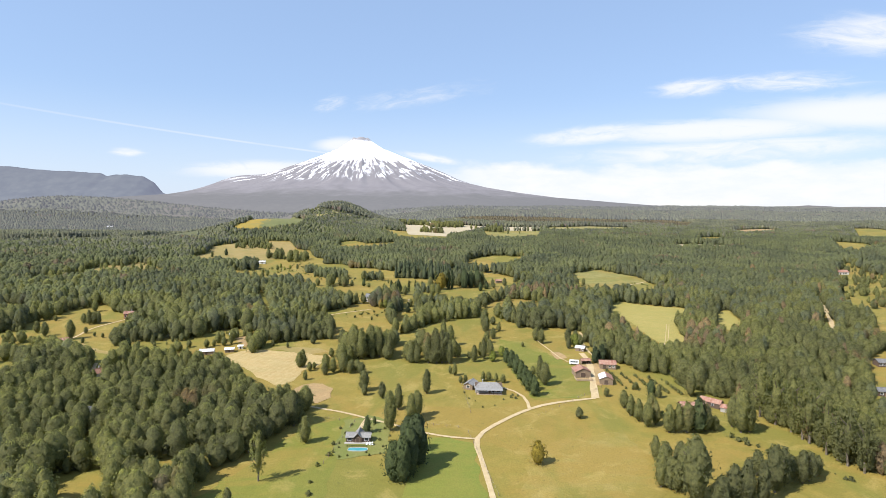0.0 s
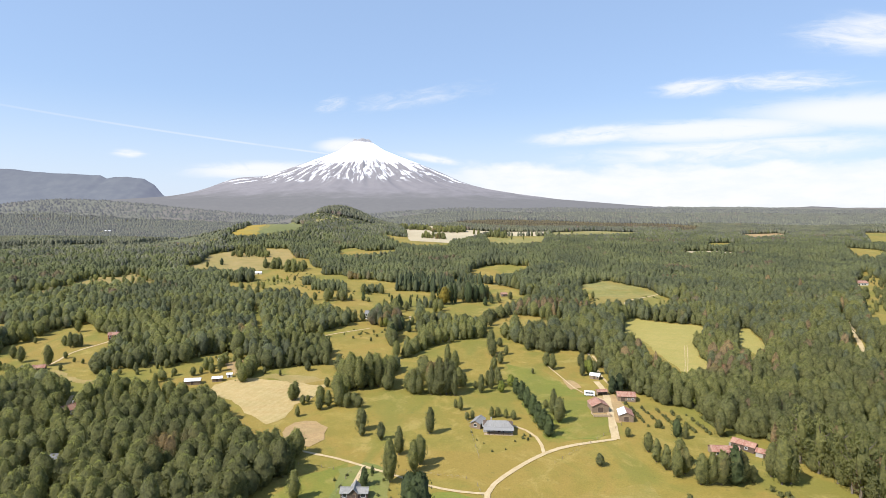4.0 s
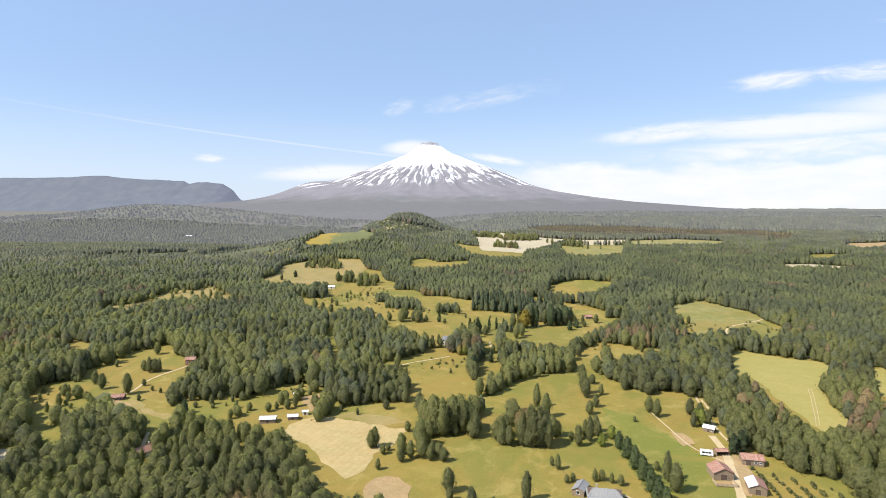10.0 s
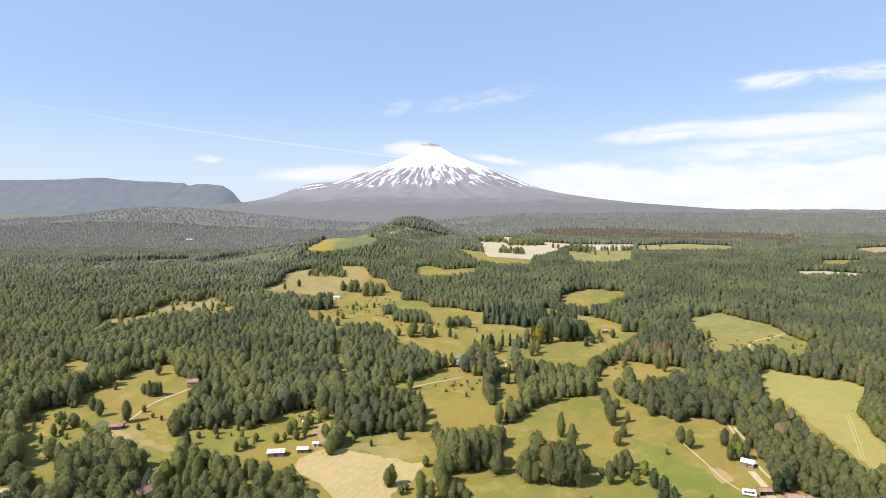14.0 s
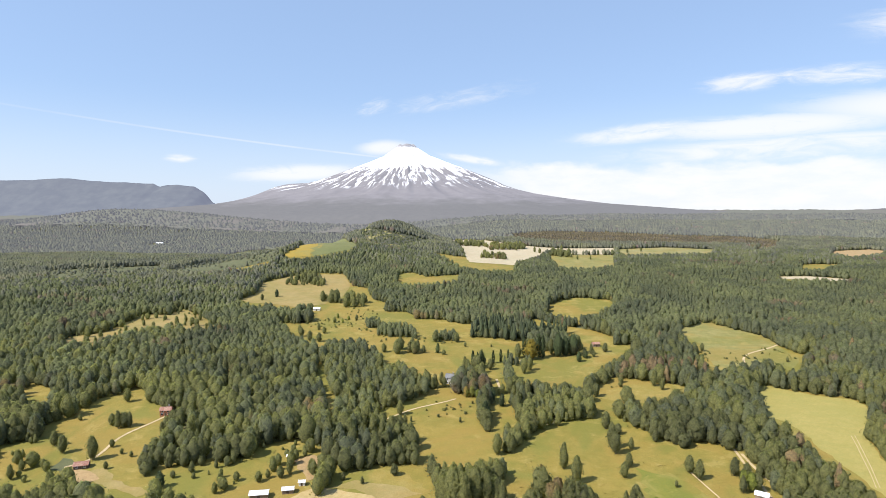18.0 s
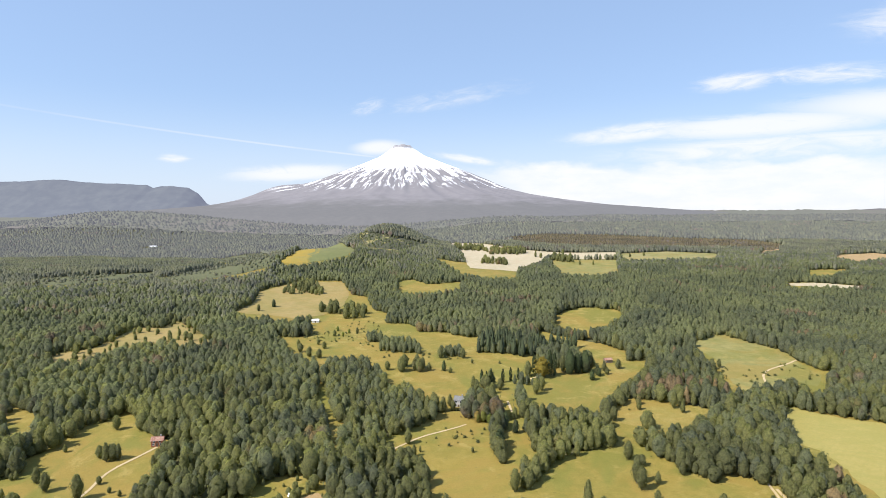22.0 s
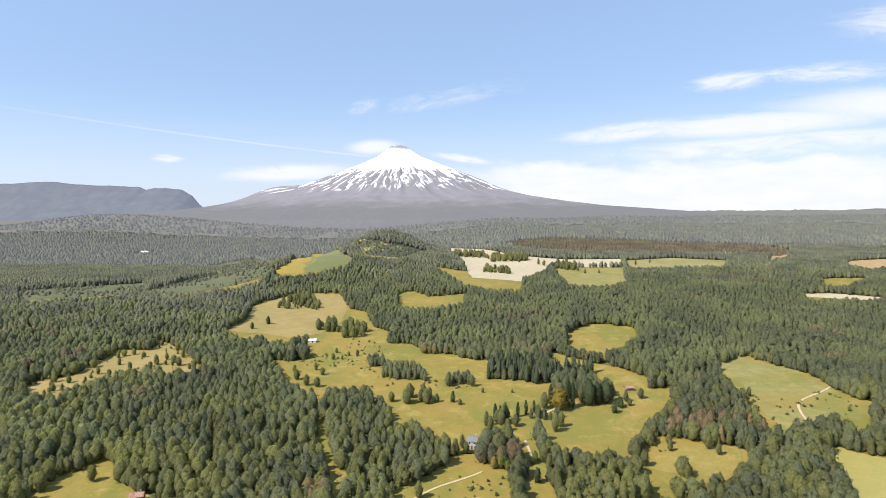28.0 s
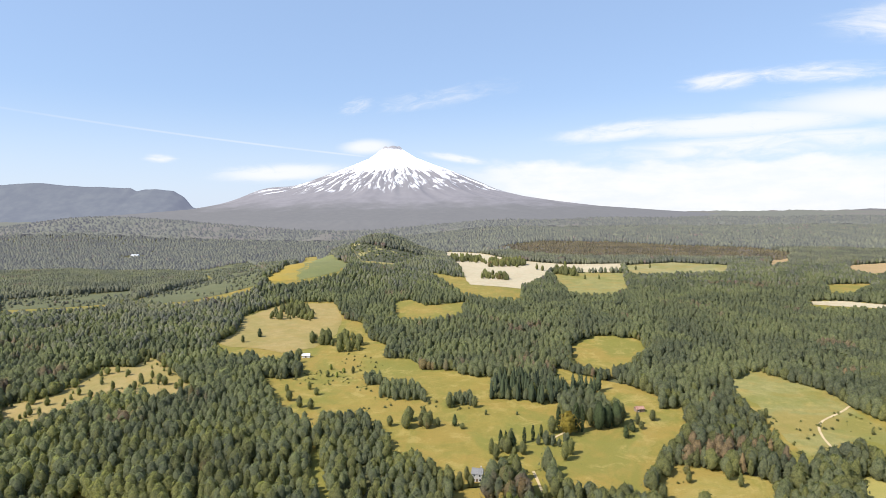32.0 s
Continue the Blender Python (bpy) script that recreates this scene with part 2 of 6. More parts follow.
def terrain(x, y):
    """The height of the ground at x, y."""
    x, y = np.asarray(x, float), np.asarray(y, float)
    z = np.interp(y, _ry, _rz)
    side = x / np.maximum(y + 300, 300)
    near_dip = smooth(-side, 0.12, 0.42) * smooth(y, 900, 1900)
    far_dip = smooth(-side, -0.04, 0.22) * smooth(y, 1300, 2000)
    z = z - 58 * np.maximum(near_dip, far_dip) * (1 - 0.8 * smooth(y, 2600, 4300))
    z = z + 30 * np.exp(-(((x + 395) / 130) ** 2 + ((y - 1230) / 150) ** 2))
    z = z + 90 * np.exp(-(((x + 1900) / 640) ** 2 + ((y - 3000) / 380) ** 2))
    z = z + 65 * np.exp(-(((x + 287) / 106) ** 2 + ((y - 1578) / 180) ** 2))
    z = z + 3.0 * np.sin(x / 97 + 0.6) * np.sin(y / 131 + 1.1) * smooth(np.hypot(x, y), 300, 900)
    return z


def th(x, y):
    return float(terrain(x, y))


def spread(lo, hi, n, power):
    u = np.linspace(-1, 1, n)
    v = np.sign(u) * np.abs(u) ** power
    return np.where(v < 0, -v * lo, v * hi)


def mesh_ob(name, verts, faces, mat, parent=None):
    me = bpy.data.meshes.new(name)
    me.from_pydata(verts, [], faces)
    me.materials.append(mat)
    ob = new(name, me)
    ob.parent = parent
    return ob


def quad_mesh(name, v, mat, parent=None, sides=4, normals=None):
    """A mesh of loose polygons from an array (faces, sides, 3)."""
    k = len(v)
    me = bpy.data.meshes.new(name)
    me.vertices.add(k * sides)
    me.vertices.foreach_set("co", np.ascontiguousarray(v, np.float32).ravel())
    me.loops.add(k * sides)
    me.loops.foreach_set("vertex_index", np.arange(k * sides, dtype=np.int32))
    me.polygons.add(k)
    me.polygons.foreach_set("loop_start", np.arange(0, k * sides, sides, dtype=np.int32))
    me.update()
    if normals is not None:
        soft = me.attributes.new("custom_normal", "FLOAT_VECTOR", "POINT")
        soft.data.foreach_set("vector", np.ascontiguousarray(normals, np.float32).ravel())
    me.materials.append(mat)
    ob = new(name, me)
    ob.parent = parent
    return ob


def sheet(name, xs, ys, zs, mat):
    """A height field over a rectangular mesh of lines."""
    gx, gy = np.meshgrid(xs, ys)
    v = np.stack([gx, gy, zs], -1).reshape(-1, 3)
    ny, nx = gx.shape
    i = np.arange(ny - 1)[:, None] * nx + np.arange(nx - 1)[None, :]
    f = np.stack([i, i + 1, i + nx + 1, i + nx], -1).reshape(-1, 4)
    ob = mesh_ob(name, v.tolist(), f.tolist(), mat)
    ob.data.polygons.foreach_set("use_smooth", np.ones(len(f), bool))
    return ob


gxs = spread(-5600, 5600, 241, 1.9)
gys = np.concatenate([np.arange(-1500, 0, 60), np.arange(0, 1500, 14), np.arange(1500, 5001, 45)])
ground = sheet("ground", gxs, gys, terrain(*np.meshgrid(gxs, gys)) - 0.5, FLOOR)
tagged(ground, "rolling land below the volcano, leaf litter under the woods", "ground", kind="structure")


# ---- plan: clearings, woods, fields, roads ----
def in_poly(px, py, pts):
    """Which of the points lie inside the polygon."""
    c = np.zeros(len(px), bool)
    for (x1, y1), (x2, y2) in zip(pts, pts[1:] + pts[:1]):
        if y1 != y2:
            c ^= ((y1 > py) != (y2 > py)) & (px < (x2 - x1) * (py - y1) / (y2 - y1) + x1)
    return c


def wavy(pts, step, swing, seed, closed=True):
    """A polygon or line with its edges divided and made uneven."""
    r, out = random.Random(seed), []
    ends = pts[1:] + (pts[:1] if closed else [])
    for (x1, y1), (x2, y2) in zip(pts, ends):
        n = max(1, int(math.hypot(x2 - x1, y2 - y1) / step))
        for k in range(n):
            s = swing if k else swing * 0.4
            out.append((x1 + (x2 - x1) * k / n + r.uniform(-s, s), y1 + (y2 - y1) * k / n + r.uniform(-s, s)))
    if not closed:
        out.append(pts[-1])
    return out


def outward(pts, d):
    """The polygon grown by about d metres."""
    area = sum(x1 * y2 - x2 * y1 for (x1, y1), (x2, y2) in zip(pts, pts[1:] + pts[:1]))
    s, out = (1 if area > 0 else -1), []
    for (x0, y0), (x1, y1), (x2, y2) in zip(pts[-1:] + pts[:-1], pts, pts[1:] + pts[:1]):
        a, b = Vector((y1 - y0, x0 - x1)), Vector((y2 - y1, x1 - x2))
        n = (a.normalized() if a.length else a) + (b.normalized() if b.length else b)
        n = n.normalized() * s * d if n.length > 0.1 else Vector((0, 0))
        out.append((x1 + n.x, y1 + n.y))
    return out


CLEAR, WOOD, YOUNG = [], [], []


def clear(*pts):
    CLEAR.append(list(pts))
    near = min(p[1] for p in pts) < 1200
    field("open" if near else "far_open", *outward(list(pts), 5.0 if near else 1.0))


def wood(kind, *pts):
    WOOD.append((kind, list(pts)))


field_count = {}


def field(kind, *pts):
    """A field of its own growth, a thin skin draped on the ground."""
    mat, label, name = FIELDS[kind]
    if kind in ("felled", "scrub", "plantation") and min(p[1] for p in pts) > 700:
        YOUNG.append((kind, list(pts)))
    far = max(p[1] for p in pts) > 900
    ring = wavy(list(pts), 18 if far else 4.5, 9.0 if kind.startswith("hill") else 2.0 if far else 1.9 if kind in ("meadow", "gold", "open") else 1.2, len(pts) * 7 + int(pts[0][0]))
    bm = bmesh.new()
    bm.faces.new([bm.verts.new((x, y, 0)) for x, y in ring])
    bmesh.ops.triangulate(bm, faces=bm.faces[:])
    for k in range(5):
        long = [e for e in bm.edges if e.calc_length() > (30 if far else 15)]
        if not long:
            break
        bmesh.ops.subdivide_edges(bm, edges=long, cuts=1)
        bmesh.ops.triangulate(bm, faces=bm.faces[:])
    lift = {"bare": 0.20, "gold": 0.11, "meadow": 0.08, "open": 0.04}.get(kind, 0.14) + ((0.25 if kind in ("open", "far_open") else 0.42) if far else 0)
    for v in bm.verts:
        v.co.z = th(v.co.x, v.co.y) + lift
    bmesh.ops.recalc_face_normals(bm, faces=bm.faces[:])
    if sum(f.normal.z for f in bm.faces) < 0:
        bmesh.ops.reverse_faces(bm, faces=bm.faces[:])
    me = bpy.data.meshes.new(name)
    bm.to_mesh(me)
    bm.free()
    me.materials.append(mat)
    tagged(new("ground_" + name, me), label, "field", kind="structure")


def road(width, *pts):
    """A dirt road draped on the ground, with uneven edges and a slightly raised crown."""
    line = wavy(list(pts), 6, 0.25, int(pts[0][0]) + 5, closed=False)
    p = np.array(line)
    for k in range(2):
        p[1:-1] = (p[:-2] + 2 * p[1:-1] + p[2:]) / 4
    d = np.gradient(p, axis=0)
    d /= np.linalg.norm(d, axis=1)[:, None]
    side = np.stack([-d[:, 1], d[:, 0]], 1)
    r = np.random.RandomState(len(p))
    v, f = [], []
    for i in range(len(p)):
        for k, s in enumerate((-0.5, -0.28, 0, 0.28, 0.5)):
            q = p[i] + side[i] * width * 0.48 * (s + (r.uniform(-0.07, 0.07) if abs(s) == 0.5 else 0))
            v.append((q[0], q[1], th(*q) + (0.21 if abs(s) == 0.5 else 0.235)))
    for i in range(len(p) - 1):
        for k in range(4):
            a = i * 5 + k
            f.append((a, a + 1, a + 6, a + 5)[::-1])
    ob = mesh_ob("road", v, f, DIRT)
    tagged(ob, "pale dry gravel farm road through the pasture", "road", kind="structure")


FIELDS = {
    "dry": (material("dry_grazing", grassland((0.385, 0.280, 0.105), (0.335, 0.250, 0.086), (0.44, 0.33, 0.14), 0.02, 0.10, None, 0.25)), "pale sun dried rough grazing", "dry_grazing"),
    "open": (PASTURE, "golden green grazing land among the woods", "open_pasture"),
    "far_open": (material("far_pasture", grassland((0.34, 0.29, 0.125), (0.28, 0.26, 0.10), (0.40, 0.34, 0.16), 0.01, 0.06, None, 0.4)), "pale dry grazing land on the plain", "far_pasture"),
    "stubble": (material("stubble", grassland((0.52, 0.375, 0.16), (0.44, 0.315, 0.13), (0.58, 0.45, 0.22), 0.03, 0.3, 20)), "pale straw stubble field beside the woods", "stubble_field"),
    "bare": (material("bare_soil", grassland((0.46, 0.31, 0.145), (0.52, 0.36, 0.18), (0.36, 0.24, 0.12), 0.05, 0.4)), "patch of bare brown soil in the pasture", "bare_patch"),
    "lawn": (material("lawn", grassland((0.165, 0.225, 0.036), (0.240, 0.245, 0.045), (0.265, 0.245, 0.050), 0.016, 0.10, 95)), "bright green watered meadow beside the road", "green_meadow"),
    "lawn2": (material("garden_lawn", grassland((0.185, 0.215, 0.052), (0.235, 0.235, 0.060), (0.27, 0.25, 0.085), 0.03, 0.2)), "mown green garden lawn round the pool", "garden_lawn"),
    "meadow": (material("meadow", grassland((0.205, 0.215, 0.036), (0.27, 0.24, 0.046), (0.18, 0.205, 0.034), 0.014, 0.11, None, 0.5)), "fresh green grazed meadow", "meadow"),
    "gold": (material("gold_pasture", grassland((0.345, 0.255, 0.060), (0.30, 0.235, 0.052), (0.39, 0.30, 0.095), 0.018, 0.12, None, 0.7)), "dry golden pasture", "golden_pasture"),
    "lime": (material("lime_field", grassland((0.40, 0.335, 0.10), (0.44, 0.36, 0.115), (0.36, 0.31, 0.085), 0.012, 0.2, 40)), "pale yellow green cut hay field between woods", "hay_field"),
    "olive": (material("olive_field", grassland((0.30, 0.265, 0.085), (0.36, 0.31, 0.115), (0.21, 0.205, 0.060), 0.02, 0.12, None, 0.5)), "rough olive green grazing with scrub", "rough_grazing"),
    "wheat": (material("wheat", grassland((0.58, 0.47, 0.31), (0.52, 0.42, 0.27), (0.62, 0.53, 0.38), 0.01, 0.1)), "pale ripe wheat field", "wheat_field"),
    "hillgreen": (material("hill_grass", grassland((0.20, 0.21, 0.075), (0.25, 0.24, 0.09), (0.17, 0.18, 0.07), 0.01, 0.08)), "dull green grass slope of a low hill", "hill_slope"),
    "hillyellow": (material("hill_bloom", grassland((0.40, 0.27, 0.045), (0.27, 0.25, 0.085), (0.42, 0.29, 0.05), 0.016, 0.08)), "yellow flowering slope of a low hill", "yellow_slope"),
    "felled": (material("felled_land", grassland((0.165, 0.125, 0.088), (0.150, 0.122, 0.084), (0.175, 0.140, 0.10), 0.006, 0.09)), "brown young plantation on the plain", "young_plantation"),
    "plantation": (material("plantation", grassland((0.11, 0.108, 0.066), (0.125, 0.12, 0.072), (0.10, 0.10, 0.06), 0.008, 0.09)), "dark olive young plantation on the hill flank", "hill_plantation"),
    "scrub": (material("scrub_land", grassland((0.135, 0.14, 0.062), (0.165, 0.165, 0.078), (0.11, 0.115, 0.055), 0.008, 0.06)), "grey green scrub land in the valley", "scrub_land"),
}
DIRT = material("dirt_road", lambda n, p: n.mix(n.step(n.noise(p, 0.35, 5, 0.7), 0.3, 0.75), (0.40, 0.305, 0.17), (0.50, 0.395, 0.24)), 0.95)

# open ground among the woods
clear((-132, 187), (-140, 199), (-134, 200), (-128, 202), (-120, 206), (-112, 211), (-103, 215), (-92, 219), (-87, 215), (-96, 191), (-123, 206), (-118, 195), (-110, 187), (-110, 169))
clear((-86, 187), (-84, 198), (-80, 208), (-76, 218), (-69, 237), (-59, 250), (-63, 268), (-73, 262), (-91, 275), (-129, 333), (-129, 346), (-116, 354), (-114, 371), (-103, 376), (-91, 380), (-69, 386), (-55, 337), (-42, 349), (-30, 374), (-24, 402), (-9, 427), (8, 441), (31, 453), (35, 483), (48, 444), (62, 420), (78, 403), (76, 374), (89, 388), (90, 413), (96, 406), (99, 377), (95, 346), (103, 341), (112, 321), (123, 316), (129, 305), (132, 293), (134, 286), (144, 277), (149, 273), (147, 257), (151, 247), (152, 229), (154, 215), (158, 209), (162, 203), (167, 193), (172, 184), (158, 169), (210, -150), (34, -160), (-140, -150), (-77, 169))
clear((-103, 436), (-104, 452), (-88, 472), (-65, 488), (-44, 484), (-41, 433), (-34, 422), (-27, 416), (-29, 378), (-41, 373), (-53, 368), (-75, 389), (-77, 415))
clear((39, 487), (41, 464), (47, 438), (58, 416), (62, 402), (81, 423), (86, 419), (101, 408), (100, 389), (70, 351), (36, 345), (3, 338), (-13, 339), (-29, 341), (-30, 398), (-18, 408), (-6, 418), (15, 428), (31, 436), (29, 434), (30, 480))
clear((154, 515), (164, 520), (176, 508), (187, 500), (207, 494), (210, 483), (204, 469), (179, 433), (170, 408), (169, 383), (157, 364), (134, 344), (134, 358), (133, 380), (134, 407), (133, 425), (125, 434))
clear((211, 440), (234, 479), (243, 483), (237, 462), (227, 426), (194, 370), (192, 380), (189, 390))
clear((253, 1380), (305, 1392), (360, 1410), (407, 1380), (454, 1358), (386, 1214), (338, 1224), (291, 1238), (254, 1232), (217, 1226))
clear((583, 1449), (640, 1487), (576, 1359), (514, 1323))
clear((708, 1384), (795, 1408), (805, 1373), (731, 1271), (640, 1210), (639, 1284))
clear((413, 1014), (455, 1019), (481, 1005), (504, 991), (508, 964), (448, 934), (416, 943), (386, 953))
clear((510, 1137), (550, 1144), (591, 1152), (559, 1099), (492, 1043), (459, 1038))
clear((-411, 1129), (-399, 1187), (-612, 2073), (-585, 2114), (-327, 1316), (-293, 1264), (-292, 1162), (-320, 1116), (-346, 1079), (-382, 1077))
clear((-588, 2373), (-310, 1474), (-255, 1447), (-207, 1470), (-160, 1479), (-209, 1281), (-273, 1271), (-557, 2117))
clear((-805, 1048), (-755, 1073), (-704, 1102), (-679, 1122), (-653, 1145), (-562, 1007), (-575, 934), (-620, 921), (-658, 919), (-696, 917))
clear((-575, 1014), (-576, 1069), (-579, 1137), (-587, 1257), (-606, 1431), (-474, 1208), (-423, 1169), (-399, 1062), (-427, 1011), (-448, 983), (-466, 953), (-504, 934))
clear((-815, 1732), (-775, 1806), (-744, 1919), (-405, 1205), (-434, 1119), (-508, 1154))
clear((-398, 560), (-445, 617), (-426, 628), (-416, 641), (-419, 682), (-418, 713), (-390, 714), (-399, 749), (-357, 715), (-317, 668), (-300, 654), (-307, 619), (-334, 626), (-367, 626), (-371, 608), (-374, 591), (-372, 565), (-385, 562))
clear((-301, 415), (-298, 432), (-298, 463), (-291, 470), (-289, 491), (-274, 471), (-257, 453), (-239, 441), (-219, 397), (-221, 387), (-209, 363), (-216, 374), (-207, 364), (-192, 345), (-182, 319), (-193, 323), (-214, 340), (-228, 342), (-238, 352), (-251, 347), (-290, 392), (-294, 406))
clear((-304, 369), (-311, 386), (-305, 395), (-283, 393), (-265, 373), (-240, 338), (-249, 330), (-261, 338), (-244, 327), (-216, 291), (-233, 297), (-256, 317))
clear((-266, 303), (-256, 305), (-250, 307), (-239, 296), (-224, 270), (-233, 269))
clear((-210, 370), (-197, 374), (-184, 378), (-175, 383), (-165, 388), (-160, 401), (-141, 408), (-121, 388), (-116, 374), (-122, 337), (-128, 322), (-147, 328), (-160, 333), (-173, 338), (-186, 340))
clear((-174, 285), (-199, 320), (-200, 332), (-192, 327), (-167, 283))
clear((-164, 255), (-156, 255), (-132, 214), (-125, 201), (-141, 220), (-151, 238))
clear((494, 719), (559, 792), (530, 719), (522, 674), (530, 654), (538, 636), (376, 442), (337, 412), (328, 421), (333, 449), (342, 481), (370, 533))
clear((369, 491), (374, 481), (383, 470), (392, 460), (337, 395), (303, 370), (298, 381), (302, 396))
clear((357, 541), (331, 492), (301, 434), (257, 374), (281, 421), (337, 515))
clear((724, 1072), (754, 1027), (721, 944), (617, 850), (618, 901))
clear((992, 1401), (1049, 1412), (1017, 1269), (939, 1171), (827, 1084), (792, 1094))
clear((257, 344), (288, 368), (292, 356), (295, 345), (255, 297), (224, 259), (202, 248), (201, 262))
clear((-349, 787), (-342, 838), (-364, 916), (-352, 951), (-336, 991), (-295, 1006), (-263, 1010), (-231, 917), (-203, 896), (-180, 816), (-155, 793), (-153, 746), (-125, 742), (-114, 709), (-86, 707), (-68, 690), (-48, 686), (-50, 636), (0, 635), (2, 618), (-13, 585), (-18, 542), (-30, 526), (-42, 518), (-48, 512), (-67, 506), (-79, 502), (-86, 511), (-98, 526), (-114, 523), (-119, 546), (-131, 572), (-147, 585), (-163, 588), (-175, 585), (-176, 570), (-168, 536), (-171, 536), (-186, 578), (-198, 585), (-211, 596), (-227, 628), (-258, 688), (-238, 679), (-221, 683), (-244, 767), (-248, 718), (-281, 736), (-309, 739))
clear((-2, 619), (4, 593), (27, 600), (36, 594), (49, 606), (64, 613), (99, 625), (88, 592), (74, 558), (53, 544), (46, 527), (33, 505), (24, 494), (6, 484), (-12, 492), (-15, 504), (-19, 524), (-27, 519), (-30, 525), (-23, 567), (-13, 582))
clear((-40, 531), (-28, 545), (-28, 517), (-29, 484), (-23, 470), (-18, 455), (-28, 465), (-34, 482), (-39, 508))
clear((-33, 538), (-24, 539), (-21, 468), (-19, 438), (-14, 424), (-24, 418), (-35, 420), (-38, 464), (-28, 483), (-25, 488))
clear((11, 714), (22, 704), (48, 680), (66, 669), (88, 640), (63, 596), (45, 607), (37, 626), (24, 653), (3, 659))
clear((34, 777), (57, 806), (80, 820), (113, 806), (112, 760), (75, 707), (52, 690), (29, 714))
clear((42, 511), (62, 529), (78, 525), (94, 516), (107, 512), (90, 474), (78, 459), (52, 459), (27, 462), (34, 492))
clear((153, 676), (180, 698), (195, 706), (207, 683), (222, 658), (224, 629), (224, 610), (232, 587), (185, 520), (180, 547), (166, 538), (150, 533), (130, 515), (129, 533), (137, 570), (140, 611))
clear((-178, 1014), (-154, 1029), (-130, 989), (-93, 1002), (-70, 1008), (-79, 896), (-117, 878), (-163, 905))
clear((-151, 1275), (-101, 1234), (-49, 1203), (22, 1147), (5, 995), (-36, 999), (-77, 1048), (-107, 1131))
clear((-177, 552), (-168, 544), (-143, 478), (-134, 469), (-127, 425), (-131, 416), (-146, 468), (-160, 502))
clear((-82, 480), (-74, 494), (-62, 497), (-55, 454), (-62, 447))
clear((-146, 1853), (-35, 1642), (27, 1492), (86, 1443), (136, 1414), (252, 1407), (225, 1285), (161, 1297), (93, 1319), (61, 1195), (19, 1112), (-22, 1136), (-67, 1151), (-90, 1347), (-116, 1506))
clear((91, 1303), (223, 1278), (183, 1086), (141, 1030), (106, 1019), (79, 1030), (81, 1125))
clear((253, 1378), (358, 1367), (302, 1223), (224, 1210))
clear((0, 1760), (157, 1979), (400, 1890), (660, 1700), (700, 1560), (600, 1450), (330, 1475), (150, 1530), (60, 1590))
clear((-364, 472), (-370, 490), (-348, 480), (-305, 428), (-318, 421))
# stands of trees inside the open ground
wood("b", (-28, 1366), (50, 1391), (50, 1462), (-19, 1477))
wood("b", (-108, 1456), (-30, 1434), (-44, 1517), (-112, 1565))
wood("b", (-49, 1216), (1, 1196), (0, 1259), (-37, 1267))
wood("b", (91, 1281), (133, 1249), (140, 1316), (107, 1334))
wood("sparse", (-418, 584), (-445, 617), (-426, 628), (-416, 641), (-419, 682), (-418, 713), (-390, 714), (-399, 749), (-357, 715), (-317, 668), (-300, 654), (-322, 647), (-350, 654), (-385, 654), (-393, 616), (-391, 589))
wood("sparse", (-210, 370), (-184, 378), (-165, 388), (-160, 401), (-141, 408), (-121, 388), (-116, 374), (-130, 358), (-141, 354), (-157, 349), (-184, 359), (-198, 361))
wood("sparse", (494, 719), (559, 792), (530, 719), (522, 674), (538, 636), (376, 442), (359, 461), (364, 491), (375, 528), (408, 588))
wood("sparse", (-304, 369), (-311, 386), (-305, 395), (-283, 393), (-265, 373), (-257, 359), (-267, 350), (-261, 338))
wood("pine", (-54, 636), (-19, 629), (-9, 659), (-20, 673), (-44, 670))
wood("pine", (-16, 623), (33, 645), (41, 660), (-8, 647))
wood("b", (-327, 908), (-266, 900), (-280, 950), (-309, 985), (-330, 965))
wood("b", (-244, 800), (-212, 793), (-224, 824), (-248, 823))
wood("b", (-206, 768), (-178, 766), (-190, 816), (-216, 836))
wood("dense", (-142, 635), (-102, 628), (-111, 659), (-133, 673), (-143, 667))
wood("dense", (-162, 666), (-142, 662), (-149, 688), (-164, 686))
wood("dense", (-89, 622), (-63, 622), (-65, 636), (-86, 635))
wood("b", (-121, 577), (-94, 580), (-96, 594), (-121, 592))
wood("b", (-55, 538), (-40, 545), (-38, 557), (-52, 550))
wood("dense", (-23, 556), (-2, 550), (-1, 559), (-16, 564))
wood("b", (-58, 327), (-52, 337), (-41, 341), (-27, 338), (-29, 363), (-44, 371), (-58, 363))
wood("b", (-23, 336), (7, 334), (9, 352), (-7, 364), (-23, 352))
wood("b", (53, 489), (61, 455), (62, 425), (67, 409), (98, 459), (90, 481), (71, 467))
wood("b", (-66, 317), (-58, 322), (-43, 306), (-39, 312), (-52, 327), (-64, 332))
# fields
field("stubble", (-132, 334), (-131, 348), (-118, 361), (-93, 355), (-73, 348), (-67, 350), (-71, 327), (-78, 319), (-78, 303), (-85, 295), (-96, 305), (-113, 325))
field("bare", (-75, 291), (-72, 297), (-62, 299), (-55, 292), (-54, 279), (-59, 272), (-67, 273), (-73, 280))
field("bare", (69, 359), (75, 358), (77, 347), (70, 343))
field("lawn", (-8, 233), (3, 235), (13, 230), (16, 188), (16, 173), (-14, 173), (-11, 204))
field("lawn2", (-43, 252), (-33, 258), (-23, 252), (-20, 222), (-39, 215), (-42, 222))
field("meadow", (-83, 172), (-83, 187), (-73, 208), (-58, 245), (-41, 258), (-39, 215), (-39, 188), (-38, 172))
field("meadow", (38, 390), (60, 376), (74, 340), (84, 320), (77, 285), (50, 276), (44, 284), (39, 329))
